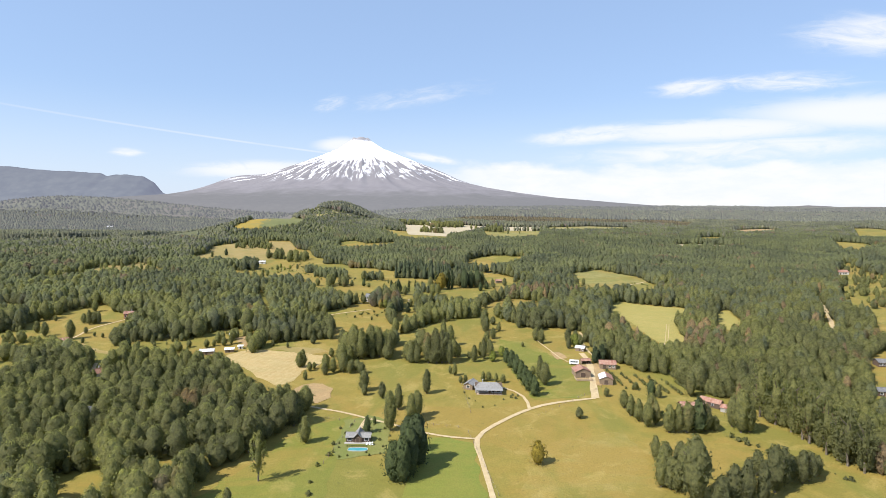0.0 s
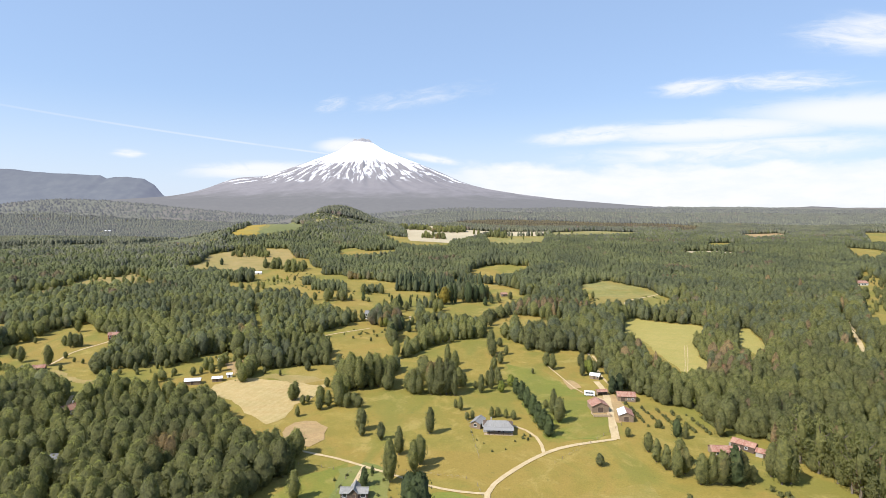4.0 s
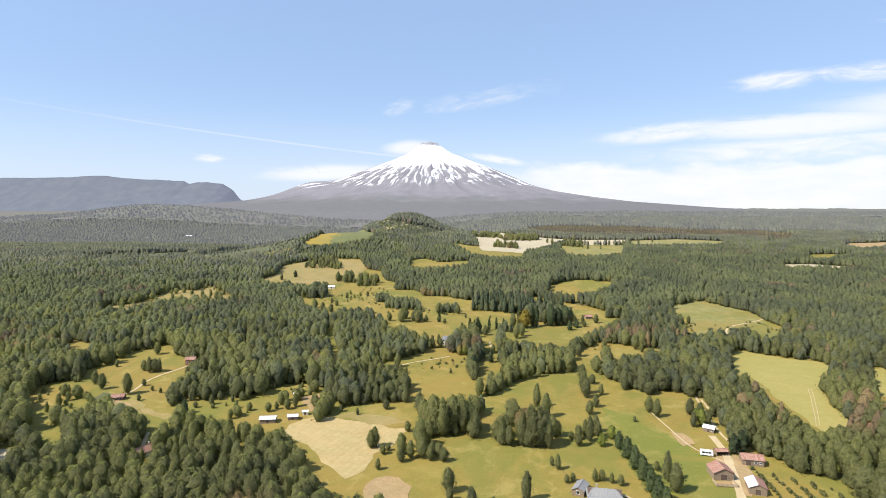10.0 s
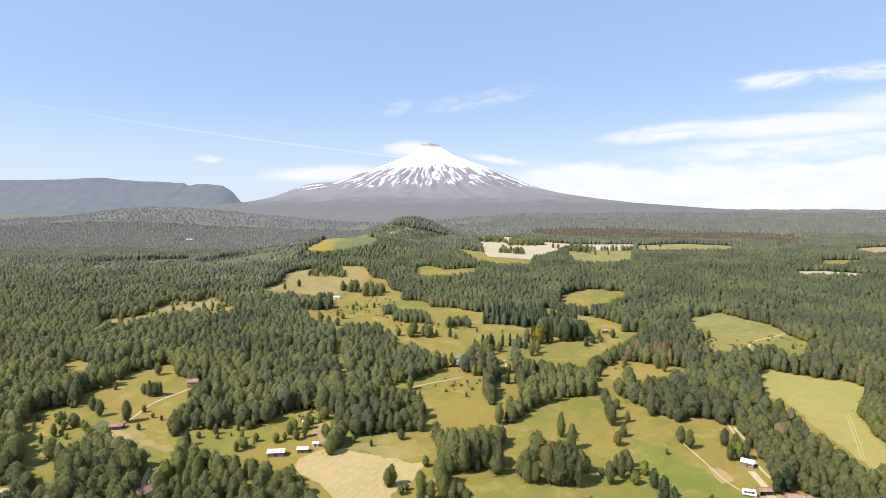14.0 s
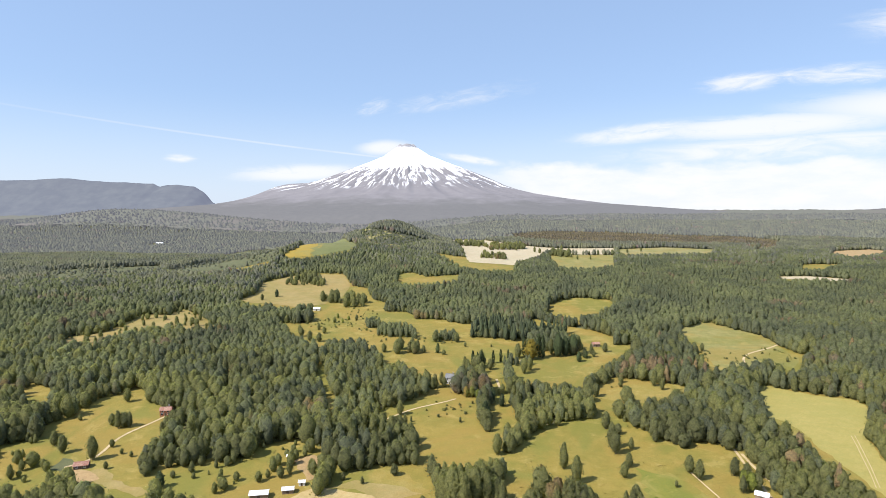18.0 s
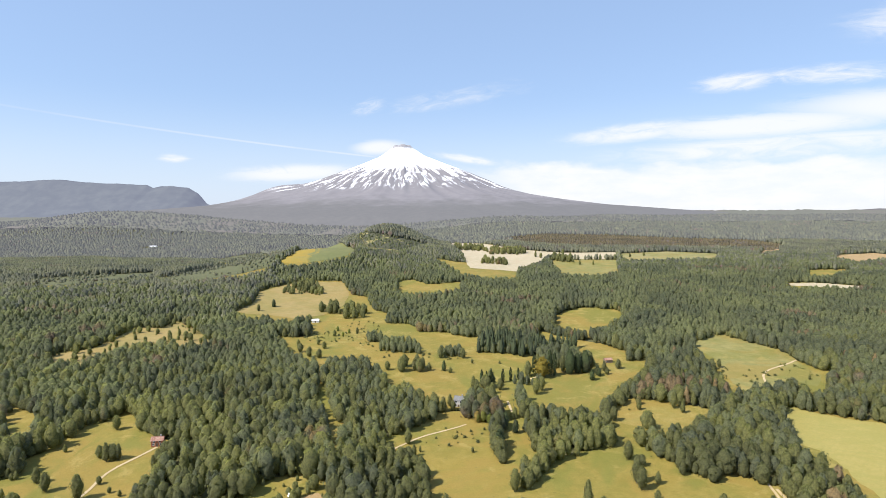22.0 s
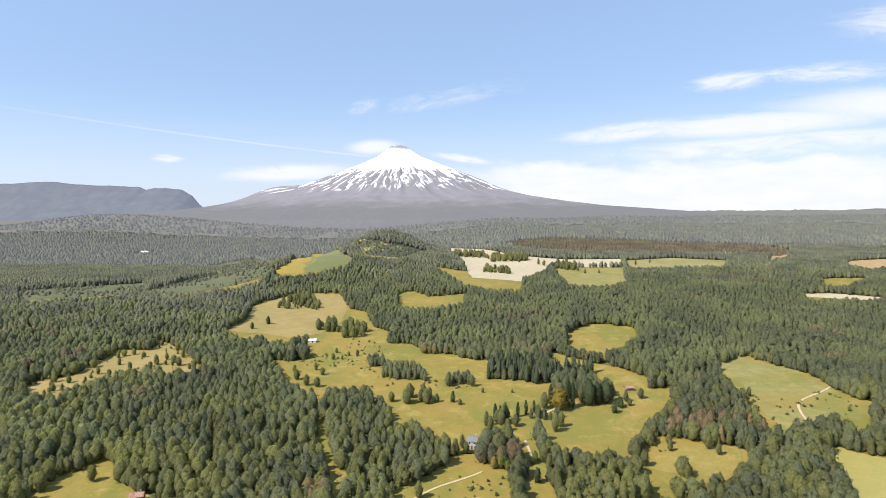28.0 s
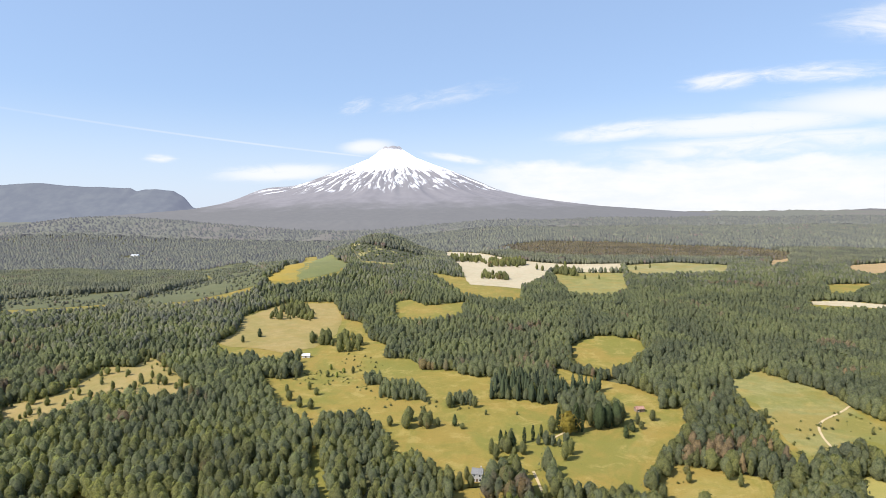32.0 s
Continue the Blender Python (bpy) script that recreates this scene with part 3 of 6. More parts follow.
field("gold", (37, 228), (79, 245), (80, 214), (74, 174), (25, 173))
field("lime", (154, 515), (164, 520), (176, 508), (187, 500), (207, 494), (210, 483), (204, 469), (179, 433), (170, 408), (169, 383), (162, 358), (146, 365), (146, 381), (145, 405), (146, 434), (145, 453), (137, 463))
field("lime", (211, 440), (234, 479), (243, 483), (237, 462), (227, 426), (213, 406), (211, 417), (208, 429))
field("olive", (161, 686), (182, 704), (200, 715), (211, 697), (221, 669), (240, 663), (222, 626), (221, 600), (222, 586), (204, 560), (196, 568), (172, 559), (145, 543), (145, 555), (146, 572), (149, 600), (156, 626), (152, 650), (148, 662))
field("bare", (583, 1449), (640, 1487), (576, 1359), (514, 1323))
field("bare", (708, 1384), (795, 1408), (805, 1373), (731, 1271), (639, 1284))
field("wheat", (413, 1014), (455, 1019), (504, 991), (508, 964), (442, 985), (411, 996))
field("hillgreen", (-369, 1224), (-581, 2114), (-327, 1316), (-293, 1264), (-301, 1201), (-328, 1149), (-356, 1111))
field("hillyellow", (-411, 1129), (-399, 1187), (-612, 2073), (-581, 2114), (-356, 1214), (-354, 1121), (-393, 1111))
field("plantation", (-588, 2373), (-310, 1474), (-207, 1470), (-160, 1479), (-216, 1333), (-283, 1326), (-557, 2117))
field("scrub", (-805, 1048), (-704, 1102), (-653, 1145), (-562, 1007), (-659, 974), (-738, 967))
field("scrub", (-575, 1014), (-579, 1137), (-606, 1431), (-423, 1169), (-413, 1098), (-446, 1055), (-492, 1003), (-533, 985))
field("scrub", (-815, 1732), (-744, 1919), (-405, 1205), (-454, 1170), (-603, 1365))
field("dry", (-352, 801), (-341, 835), (-362, 913), (-350, 948), (-335, 988), (-293, 1000), (-263, 1003), (-234, 917), (-224, 847), (-235, 786), (-264, 766), (-299, 782), (-329, 785))
field("wheat", (-266, 303), (-256, 305), (-250, 307), (-239, 296), (-239, 286), (-249, 285))
field("gold", (-116, 372), (-102, 381), (-79, 376), (-64, 358), (-79, 346), (-96, 356))
field("gold", (-120, 569), (-96, 576), (-67, 590), (-20, 598), (-13, 585), (-26, 555), (-47, 538), (-67, 532), (-86, 539), (-110, 554))
field("gold", (47, 517), (61, 528), (77, 524), (93, 514), (105, 510), (99, 495), (88, 481), (60, 480), (37, 486))
field("gold", (12, 711), (48, 677), (86, 640), (70, 632), (45, 663), (21, 698))
field("wheat", (-146, 1853), (-35, 1642), (27, 1492), (86, 1443), (136, 1414), (252, 1407), (225, 1285), (161, 1297), (93, 1319), (61, 1195), (19, 1112), (-22, 1136), (-67, 1151), (-90, 1347), (-116, 1506))
field("olive", (91, 1303), (223, 1278), (183, 1086), (141, 1030), (106, 1019), (79, 1030), (81, 1125))
field("felled", (0, 1760), (157, 1979), (400, 1890), (660, 1700), (700, 1560), (600, 1450), (330, 1475), (150, 1530), (60, 1590))
field("gold", (-8, 582), (26, 594), (48, 601), (90, 614), (62, 578), (50, 550), (32, 522), (12, 511), (-7, 520), (-15, 553), (-23, 555))
field("dry", (-398, 560), (-445, 617), (-426, 628), (-416, 641), (-419, 682), (-418, 713), (-390, 714), (-399, 749), (-357, 715), (-317, 668), (-300, 654), (-307, 619), (-334, 626), (-367, 626), (-371, 608), (-374, 591), (-372, 565), (-385, 562))
field("scrub", (-262, 368), (-263, 380), (-254, 376), (-250, 366))
field("bare", (-251, 363), (-250, 370), (-239, 367), (-229, 360), (-237, 353))
field("dry", (-240, 366), (-233, 372), (-222, 360), (-196, 350), (-201, 346), (-228, 356))
field("bare", (-140, 385), (-130, 392), (-120, 385), (-118, 370), (-126, 365))
field("dry", (-115, 358), (-102, 368), (-83, 364), (-68, 357), (-83, 349), (-100, 359))
# roads and tracks
road(4.2, (77, 281), (64, 277), (49, 273), (41, 266), (28, 253), (13, 235), (16, 218), (17, 203), (18, 189), (19, 173), (23, 128), (25, 43), (33, -67))
road(3, (16, 234), (13, 234), (5, 235), (-7, 239), (-20, 248), (-33, 254), (-47, 263), (-61, 266), (-70, 272))
road(3, (42, 266), (43, 273), (43, 284), (39, 292), (32, 295))
road(7.5, (77, 281), (81, 302), (87, 330), (89, 343), (88, 357))
road(1.6, (64, 390), (68, 370), (74, 340), (85, 328))
road(3.5, (-33, 254), (-34, 250), (-35, 240))
road(3.5, (247, 663), (230, 632), (211, 616), (187, 600), (178, 590), (171, 572), (167, 551))
road(3.5, (-31, 546), (-31, 534), (-30, 520), (-28, 504), (-27, 489))
road(3.5, (-31, 546), (-19, 559), (-1, 577))
road(3, (-101, 439), (-86, 458), (-63, 473), (-58, 478))
road(3.5, (-255, 370), (-245, 375), (-246, 390), (-250, 405), (-244, 419), (-238, 436))
road(7, (350, 528), (324, 481), (293, 426), (279, 402))
road(3.5, (99, 408), (99, 389), (101, 376))
road(4, (-200, 330), (-196, 321), (-191, 311))
road(7, (-360, 807), (-341, 823), (-328, 842))

road(0.7, (171.8, 435.3), (163.8, 414.9), (156.0, 395.5), (147.3, 375.8))
road(0.7, (173.6, 435.3), (165.6, 414.9), (157.8, 395.5), (149.1, 375.8))
road(3.0, (97.5, 413.7), (95.3, 390.3), (93.2, 365.2), (94.4, 350.3))

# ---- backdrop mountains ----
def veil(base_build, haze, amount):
    """A far surface with haze painted in: its diffuse colour plus an even emission for lit air."""
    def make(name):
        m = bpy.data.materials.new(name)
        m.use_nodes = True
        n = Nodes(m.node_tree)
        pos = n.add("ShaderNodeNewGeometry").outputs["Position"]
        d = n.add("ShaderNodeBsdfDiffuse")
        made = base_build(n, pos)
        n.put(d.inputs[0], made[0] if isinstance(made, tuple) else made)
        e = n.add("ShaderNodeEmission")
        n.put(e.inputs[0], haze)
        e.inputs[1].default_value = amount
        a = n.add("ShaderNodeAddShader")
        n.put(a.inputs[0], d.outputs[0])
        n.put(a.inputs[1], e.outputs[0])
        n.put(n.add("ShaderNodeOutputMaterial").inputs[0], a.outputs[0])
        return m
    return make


VX, VY, VTOP = -652.0, 4650.0, 672.0


def volcano_build(n, pos):
    m = n.mapped(pos, loc=(-VX, -VY, 0))
    s = n.add("ShaderNodeSeparateXYZ")
    n.put(s.inputs[0], m)
    ang = n.math("ARCTAN2", s.outputs[0], n.math("MULTIPLY", s.outputs[1], -1.8))
    down = n.math("SUBTRACT", VTOP, s.outputs[2])

    def rays(k, d, detail=4, dist=0.3):
        c = n.add("ShaderNodeCombineXYZ")
        n.put(c.inputs[0], n.math("MULTIPLY", ang, k))
        n.put(c.inputs[1], n.math("MULTIPLY", down, d))
        return n.noise(c.outputs[0], 1.0, detail, 0.6, dist)

    lobes, ribs, fine = rays(2.6, 0.003), rays(17.0, 0.014, 6, 1.1), rays(48.0, 0.030, 3)
    edge = n.math("ADD", n.math("MULTIPLY", lobes, 200.0), n.math("MULTIPLY", fine, 60.0))
    snow = n.step(n.math("SUBTRACT", n.math("ADD", edge, 212.0), down), -25.0, 25.0)
    low_rib = n.math("MULTIPLY", n.step(down, 60.0, 250.0), 0.34)
    bare = n.step(n.math("ADD", n.math("ADD", n.math("MULTIPLY", ribs, 0.7), n.math("MULTIPLY", fine, 0.3)), low_rib), 0.775, 0.82)
    snow = n.math("MULTIPLY", snow, n.math("SUBTRACT", 1.0, bare))
    rim = n.step(n.math("ADD", down, n.math("MULTIPLY", fine, 80.0)), 76.0, 58.0)
    snow = n.math("MULTIPLY", snow, n.math("SUBTRACT", 1.0, n.math("MULTIPLY", rim, 0.9)))
    rock = n.mix(n.noise(pos, 0.012, 5, 0.65), (0.098, 0.088, 0.090), (0.172, 0.160, 0.160))
    wood = n.mix(n.noise(pos, 0.03, 4), (0.060, 0.057, 0.050), (0.095, 0.090, 0.078))
    low = n.step(n.math("ADD", s.outputs[2], n.math("MULTIPLY", n.noise(pos, 0.006, 4), 160.0)), 350.0, 250.0)
    return n.mix(snow, n.mix(low, rock, wood), (0.86, 0.87, 0.90))


# haze before the volcano is an even bluish emission over its colour
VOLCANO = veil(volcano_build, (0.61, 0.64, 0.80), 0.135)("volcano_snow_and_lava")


def wooded(a, b):
    return lambda n, pos: n.mix(n.step(n.noise(pos, 0.012, 5, 0.65), 0.35, 0.7), a, b)


# dark wooded ranges, bluish haze laid on as emission
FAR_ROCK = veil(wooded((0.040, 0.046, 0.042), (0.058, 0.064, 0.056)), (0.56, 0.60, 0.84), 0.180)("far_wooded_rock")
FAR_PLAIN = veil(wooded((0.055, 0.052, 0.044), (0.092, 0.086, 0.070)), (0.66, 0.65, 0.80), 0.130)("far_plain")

def fractal(x, y, scale, octaves=4, seed=0.0):
    out, amp = np.zeros_like(x), 1.0
    for k in range(octaves):
        r = np.random.RandomState(int(seed * 10) + k * 7)
        for j in range(5):
            a, ph = r.uniform(0, 6.283), r.uniform(0, 6.283)
            out += amp / 5 * np.sin((x * math.cos(a) + y * math.sin(a)) * 6.283 * 2 ** k / scale + ph)
        amp *= 0.55
    return out


# the volcano: a concave cone with gullies and a notched crater rim
PROFILE_R = np.array([0, 30, 58, 97, 184, 300, 430, 550, 670, 800, 890, 1020, 1330, 1600, 2100, 2600, 3000])
PROFILE_D = np.array([16, 10, 0, 33, 97, 150, 198, 243, 290, 345, 370, 398, 442, 476, 513, 545, 680.0])
vr = np.concatenate([np.linspace(0, 260, 22), np.linspace(275, 1300, 70), np.linspace(1330, 3000, 36)])
va = np.linspace(-math.pi, math.pi, 361)[:-1]
VR, VA = np.meshgrid(vr, va, indexing="ij")
gully = sum(np.sin(VA * k + ph + VR * 0.002) * w for k, ph, w in ((9, 0.3, 6), (17, 1.9, 5), (31, 4.0, 4), (53, 2.2, 2.5), (87, 5.1, 1.6)))
VZ = VTOP - np.interp(VR, PROFILE_R, PROFILE_D) + 1.5 * gully * smooth(VR, 60, 320) * (1 - 0.75 * smooth(VR, 500, 1300))
VZ += 16 * np.exp(-(((VR - 62) / 26) ** 2)) * np.sin(VA * 3 + 1.1) * 0.5
VZ += 72 * np.exp(-((np.arctan2(np.sin(VA + 1.571), np.cos(VA + 1.571)) / 0.35) ** 2)) * np.exp(-(((VR - 1010) / 240) ** 2))
vv = np.stack([VX + VR * np.sin(VA), VY - VR * np.cos(VA) * 0.55, VZ], -1).reshape(-1, 3)
nr, na = VR.shape
vf = [[i * na + j, (i + 1) * na + j, (i + 1) * na + (j + 1) % na, i * na + (j + 1) % na] for i in range(nr - 1) for j in range(na)]
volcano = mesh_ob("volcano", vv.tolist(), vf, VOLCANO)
volcano.data.polygons.foreach_set("use_smooth", np.ones(len(vf), bool))
tagged(volcano, "snow capped volcano cone with dark lava streaks", "volcano", kind="structure")


def ridge(name, xs, tops, y, depth, mat, rough, seed, label, far=1.0):
    """A far range: a crest line over x at distance y, falling forward over depth metres; all of it set far times farther."""
    X = np.linspace(xs[0], xs[-1], 260)
    top = np.interp(X, xs, tops) + fractal(X, X * 0, 420, 5, seed) * rough
    d = np.concatenate([[-0.25, -0.1], np.linspace(0, 1, 26)])
    GX, GD = np.meshgrid(X, d)
    base = terrain(GX, y - depth * np.clip(GD, 0, 1)) - 6
    fall = np.where(GD < 0, 1 + GD * 1.2, (1 - GD) ** 1.25)
    Z = base + np.maximum(top[None, :] - base, 0) * np.clip(fall, 0, 1)
    Z += fractal(GX, GD * depth, 300, 4, seed + 2) * rough * 1.3 * (GD > 0.02) * (1 - smooth(GD, 0.8, 1.0))
    ob = sheet(name, X, d, Z, mat)
    co = np.stack([GX * far + (34 if far > 1 else 0), (y - np.maximum(GD, 0) * depth) * far, 95 + (Z - 95) * far + (12 if far > 1 else 0)], -1)
    ob.data.vertices.foreach_set("co", co.astype(np.float32).ravel())
    return tagged(ob, label, "mountain", kind="structure")


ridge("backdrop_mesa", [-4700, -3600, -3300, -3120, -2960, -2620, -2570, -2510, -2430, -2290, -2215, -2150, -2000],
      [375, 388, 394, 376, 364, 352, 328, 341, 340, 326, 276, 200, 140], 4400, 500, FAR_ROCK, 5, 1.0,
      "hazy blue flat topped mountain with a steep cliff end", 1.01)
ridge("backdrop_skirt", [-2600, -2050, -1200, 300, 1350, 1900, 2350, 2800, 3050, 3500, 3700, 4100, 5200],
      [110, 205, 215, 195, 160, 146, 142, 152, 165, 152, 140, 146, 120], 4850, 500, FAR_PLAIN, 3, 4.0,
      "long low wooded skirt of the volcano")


def card(p, nrm, s, r, tri=False):
    """A leaf cluster: a small uneven triangle or quad about p."""
    nrm = nrm / np.linalg.norm(nrm)
    u = np.cross(nrm, r.normal(size=3))
    u /= np.linalg.norm(u)
    w = np.cross(nrm, u)
    if tri:
        return [p - u * s - w * s * 0.7, p + u * s - w * s * 0.6, p + w * s * 1.25]
    return [p - u * s - w * s * 0.7, p + u * s - w * s * 0.6, p + u * s * 0.8 + w * s * 0.7, p - u * s * 0.9 + w * s * 0.6]


def girth(h, taper):
    """The half width of a crown at height h, for a broad (0) or a tapering (1) tree."""
    broad = math.sin(math.pi * min(1.0, max(0.0, 0.10 + 0.86 * h))) ** 0.7
    cone = (1 - h ** 1.5) ** 0.85 * min(1, h * 5 + 0.35)
    return broad * (1 - taper) + cone * taper


def swell(p, low, lift=0.35):
    """The outward direction of a crown's round outline at p."""
    d = np.array([p[0] * 2.0, p[1] * 2.0, (p[2] - low - lift * (1 - low)) * 0.9])
    d = d / (np.linalg.norm(d) + 1e-6) + np.array([0, 0, 0.55])
    return d / np.linalg.norm(d)


def leaf_face(pts, nrm):
    """A face with its normal at each corner, wound to face the same way."""
    nrm = np.array(nrm)
    if np.dot(np.cross(pts[1] - pts[0], pts[2] - pts[0]), nrm.mean(0)) < 0:
        pts, nrm = pts[::-1], nrm[::-1]
    return np.concatenate([np.array(pts), nrm])


def spindle(seed, sides, rings, low, width, taper, out):
    """The dense inner part of a crown: a closed spindle with lumps, shaded lump by lump."""
    r = np.random.RandomState(seed)
    ph = r.uniform(0, 6.283, 4)
    P = np.zeros((rings + 1, sides, 3))
    for k in range(rings + 1):
        h = k / rings
        for i in range(sides):
            a = 6.2832 * (i + 0.5 * (k % 2)) / sides + r.uniform(-0.15, 0.15)
            q = 1 + 0.13 * math.sin(3 * a + 7 * h + ph[0]) + 0.10 * math.sin(5 * a - 11 * h + ph[1]) + r.uniform(-0.14, 0.12)
            g = girth(h, taper) * width * q
            P[k, i] = (g * math.cos(a), g * math.sin(a), low + (0.97 - low) * (h + (r.uniform(-0.25, 0.25) / rings if 0 < k < rings else 0)))
    tris = []
    for k in range(rings):
        for i in range(sides):
            a, b, c, d = (k, i), (k, (i + 1) % sides), (k + 1, (i + 1) % sides), (k + 1, i)
            tris.append((a, b, c))
            if k < rings - 1:
                tris.append((a, c, d))
    G = np.zeros_like(P)
    for t in tris:
        c = np.cross(P[t[1]] - P[t[0]], P[t[2]] - P[t[0]])
        for q in t:
            G[q] += c
    G /= np.linalg.norm(G, axis=2, keepdims=True) + 1e-9

    def shade(q):
        n = 0.55 * swell(P[q], low) + 0.60 * G[q]
        return n / np.linalg.norm(n)

    for t in tris:
        out.append(leaf_face([P[q] for q in t], [shade(q) for q in t]))


def leafy(seed, n, size, taper=0.3, width=0.24, low=0.12, core=(7, 4), inner=0.78, clumps=9, tri=True):
    """A crown of unit height: a dense core with leaf clusters gathered in clumps on it."""
    r, out = np.random.RandomState(seed), []
    k = 3 if tri else 4
    if core:
        spindle(seed, core[0], core[1], low, width * inner, taper, out)
    heads = []
    for i in range(clumps):
        h = (i + r.uniform(0.2, 0.9)) / clumps
        a = i * 2.4 + r.uniform(-0.5, 0.5)
        g = girth(h, taper) * width * r.uniform(0.66, 0.98)
        heads.append((np.array([g * math.cos(a), g * math.sin(a), low + (0.93 - low) * h]), width * r.uniform(0.30, 0.50) * (1.1 - 0.5 * h)))
    deep = n // 3 if core is None else 0
    for i in range(deep):
        h, a = r.uniform(0.02, 0.92), r.uniform(0, 6.283)
        g = girth(h, taper) * width * r.uniform(0.35, 0.7)
        p = np.array([g * math.cos(a), g * math.sin(a), low + (0.95 - low) * h])
        nrm = swell(p, low)
        out.append(leaf_face(card(p, nrm + r.normal(size=3) * 0.3, size * r.uniform(1.0, 1.5), r, tri), [nrm] * k))
    for i in range(n - deep):
        c, cr = heads[i % clumps]
        d = r.normal(size=3)
        d[2] += 0.35
        d /= np.linalg.norm(d)
        p = c + d * cr * r.uniform(0.7, 1.1) * np.array([1, 1, 1.15])
        p[2] = min(p[2], 1.02)
        face = card(p, d + 0.6 * np.array([c[0], c[1], 0]) / width + r.normal(size=3) * 0.28, size * r.uniform(0.6, 1.3), r, tri)
        nrm = 0.80 * swell(p, low) + 0.42 * d + r.normal(size=3) * 0.13
        out.append(leaf_face(face, [nrm / np.linalg.norm(nrm)] * k))
    return np.array(out)


def plant(name, templates, xs, ys, hs, mat, rng, wide=(0.85, 1.25)):
    zs = terrain(xs, ys)
    pick = rng.randint(len(templates), size=len(xs))
    turn = rng.uniform(0, 6.283, len(xs))
    w = rng.uniform(*wide, len(xs)) * hs
    res, turned = [], []
    for k, (T, U) in enumerate((t[:, :3], t[:, 3:]) for t in templates):
        i = np.where(pick == k)[0]
        c, s = np.cos(turn[i])[:, None, None], np.sin(turn[i])[:, None, None]
        X = (T[None, :, :, 0] * c - T[None, :, :, 1] * s) * w[i][:, None, None] + xs[i][:, None, None]
        Y = (T[None, :, :, 0] * s + T[None, :, :, 1] * c) * w[i][:, None, None] + ys[i][:, None, None]
        Z = T[None, :, :, 2] * hs[i][:, None, None] + zs[i][:, None, None] - 0.2
        res.append(np.stack([X, Y, Z], -1).reshape(-1, 3, 3))
        turned.append(np.stack([U[None, :, :, 0] * c - U[None, :, :, 1] * s, U[None, :, :, 0] * s + U[None, :, :, 1] * c,
                                np.broadcast_to(U[None, :, :, 2], X.shape)], -1).reshape(-1, 3, 3))
    return quad_mesh(name, np.concatenate(res), mat, sides=3, normals=np.concatenate(turned))


def jitter(x0, x1, y0, y1, step, rng):
    gx, gy = np.meshgrid(np.arange(x0, x1, step), np.arange(y0, y1, step))
    gx = gx + rng.uniform(-0.45, 0.45, gx.shape) * step
    gy = gy + rng.uniform(-0.45, 0.45, gy.shape) * step
    return gx.ravel(), gy.ravel()


PINE = material("pine_needles", foliage((0.040, 0.050, 0.028), (0.054, 0.066, 0.034), (0.075, 0.088, 0.044)), 0.8)
CLOSEC = [leafy(k, 310, 0.0250, (0.05, 0.45, 0.15, 0.7)[k % 4], (0.35, 0.31, 0.34, 0.29)[k % 4], 0.04, (10, 7), 0.76, 28) for k in range(12)]
NEARC = [leafy(80 + k, 54, 0.043, (0.05, 0.45, 0.15, 0.75)[k % 4], (0.35, 0.31, 0.33, 0.28)[k % 4], 0.04, (7, 5), 0.78, 18) for k in range(12)]
MIDC = [leafy(30 + k, 8, 0.064, (0.05, 0.45, 0.15, 0.75)[k % 4], (0.34, 0.30, 0.33, 0.28)[k % 4], 0.03, (5, 4), 0.92, 7) for k in range(10)]
FARC = [leafy(50 + k, 1, 0.10, (0.1, 0.5)[k % 2], 0.36, 0.0, (4, 2), 1.0, 5) for k in range(8)]
PINEC = [leafy(60 + k, 64, 0.040, 0.9, 0.24, 0.03, (8, 7), 0.86, 18) for k in range(4)]


def keep_open(x, y):
    ok = np.ones(len(x), bool)
    for pts in CLEAR:
        ok &= ~in_poly(x, y, pts)
    for sx, sy, r in SITES:
        ok &= np.hypot(x - sx, (y - sy + r * 0.7) / 1.6) > r
    return ok


def keep_sites(x, y):
    ok = np.ones(len(x), bool)
    for sx, sy, r in SITES:
        ok &= np.hypot(x - sx, (y - sy + r * 0.7) / 1.6) > r
    return ok


# the plots of houses that stand among trees: x, y and free radius
SITES = [(-143.5, 349.5, 8), (-131.5, 354.5, 6), (-186, 307, 5), (-246, 371, 7), (-239, 438, 7), (-63.5, 508, 8), (-234, 751, 9), (-271, 733, 8),
         (61, 616, 6), (478, 692, 16), (262, 336, 6), (226, 288, 6), (-157.5, 254, 7.5), (-1233, 2142, 40)]


def in_view(x, y, y1):
    return (x > -0.95 * (y - 40) - 70) & (x < 0.78 * y + 30)


# far crowns and canopy skin carry haze as a faint emission
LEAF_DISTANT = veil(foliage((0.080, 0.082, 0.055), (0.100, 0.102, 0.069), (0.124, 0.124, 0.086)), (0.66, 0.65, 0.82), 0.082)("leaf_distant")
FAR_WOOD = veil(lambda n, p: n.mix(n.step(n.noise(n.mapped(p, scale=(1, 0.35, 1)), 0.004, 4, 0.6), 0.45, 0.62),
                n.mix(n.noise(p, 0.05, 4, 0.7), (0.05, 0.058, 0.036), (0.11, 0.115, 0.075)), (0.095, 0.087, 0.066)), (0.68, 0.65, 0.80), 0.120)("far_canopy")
YOUNGLEAF = material("young_leaf", foliage((0.155, 0.124, 0.086), (0.18, 0.146, 0.102), (0.21, 0.172, 0.122)), 0.9, 0.3)
rng = np.random.RandomState(11)
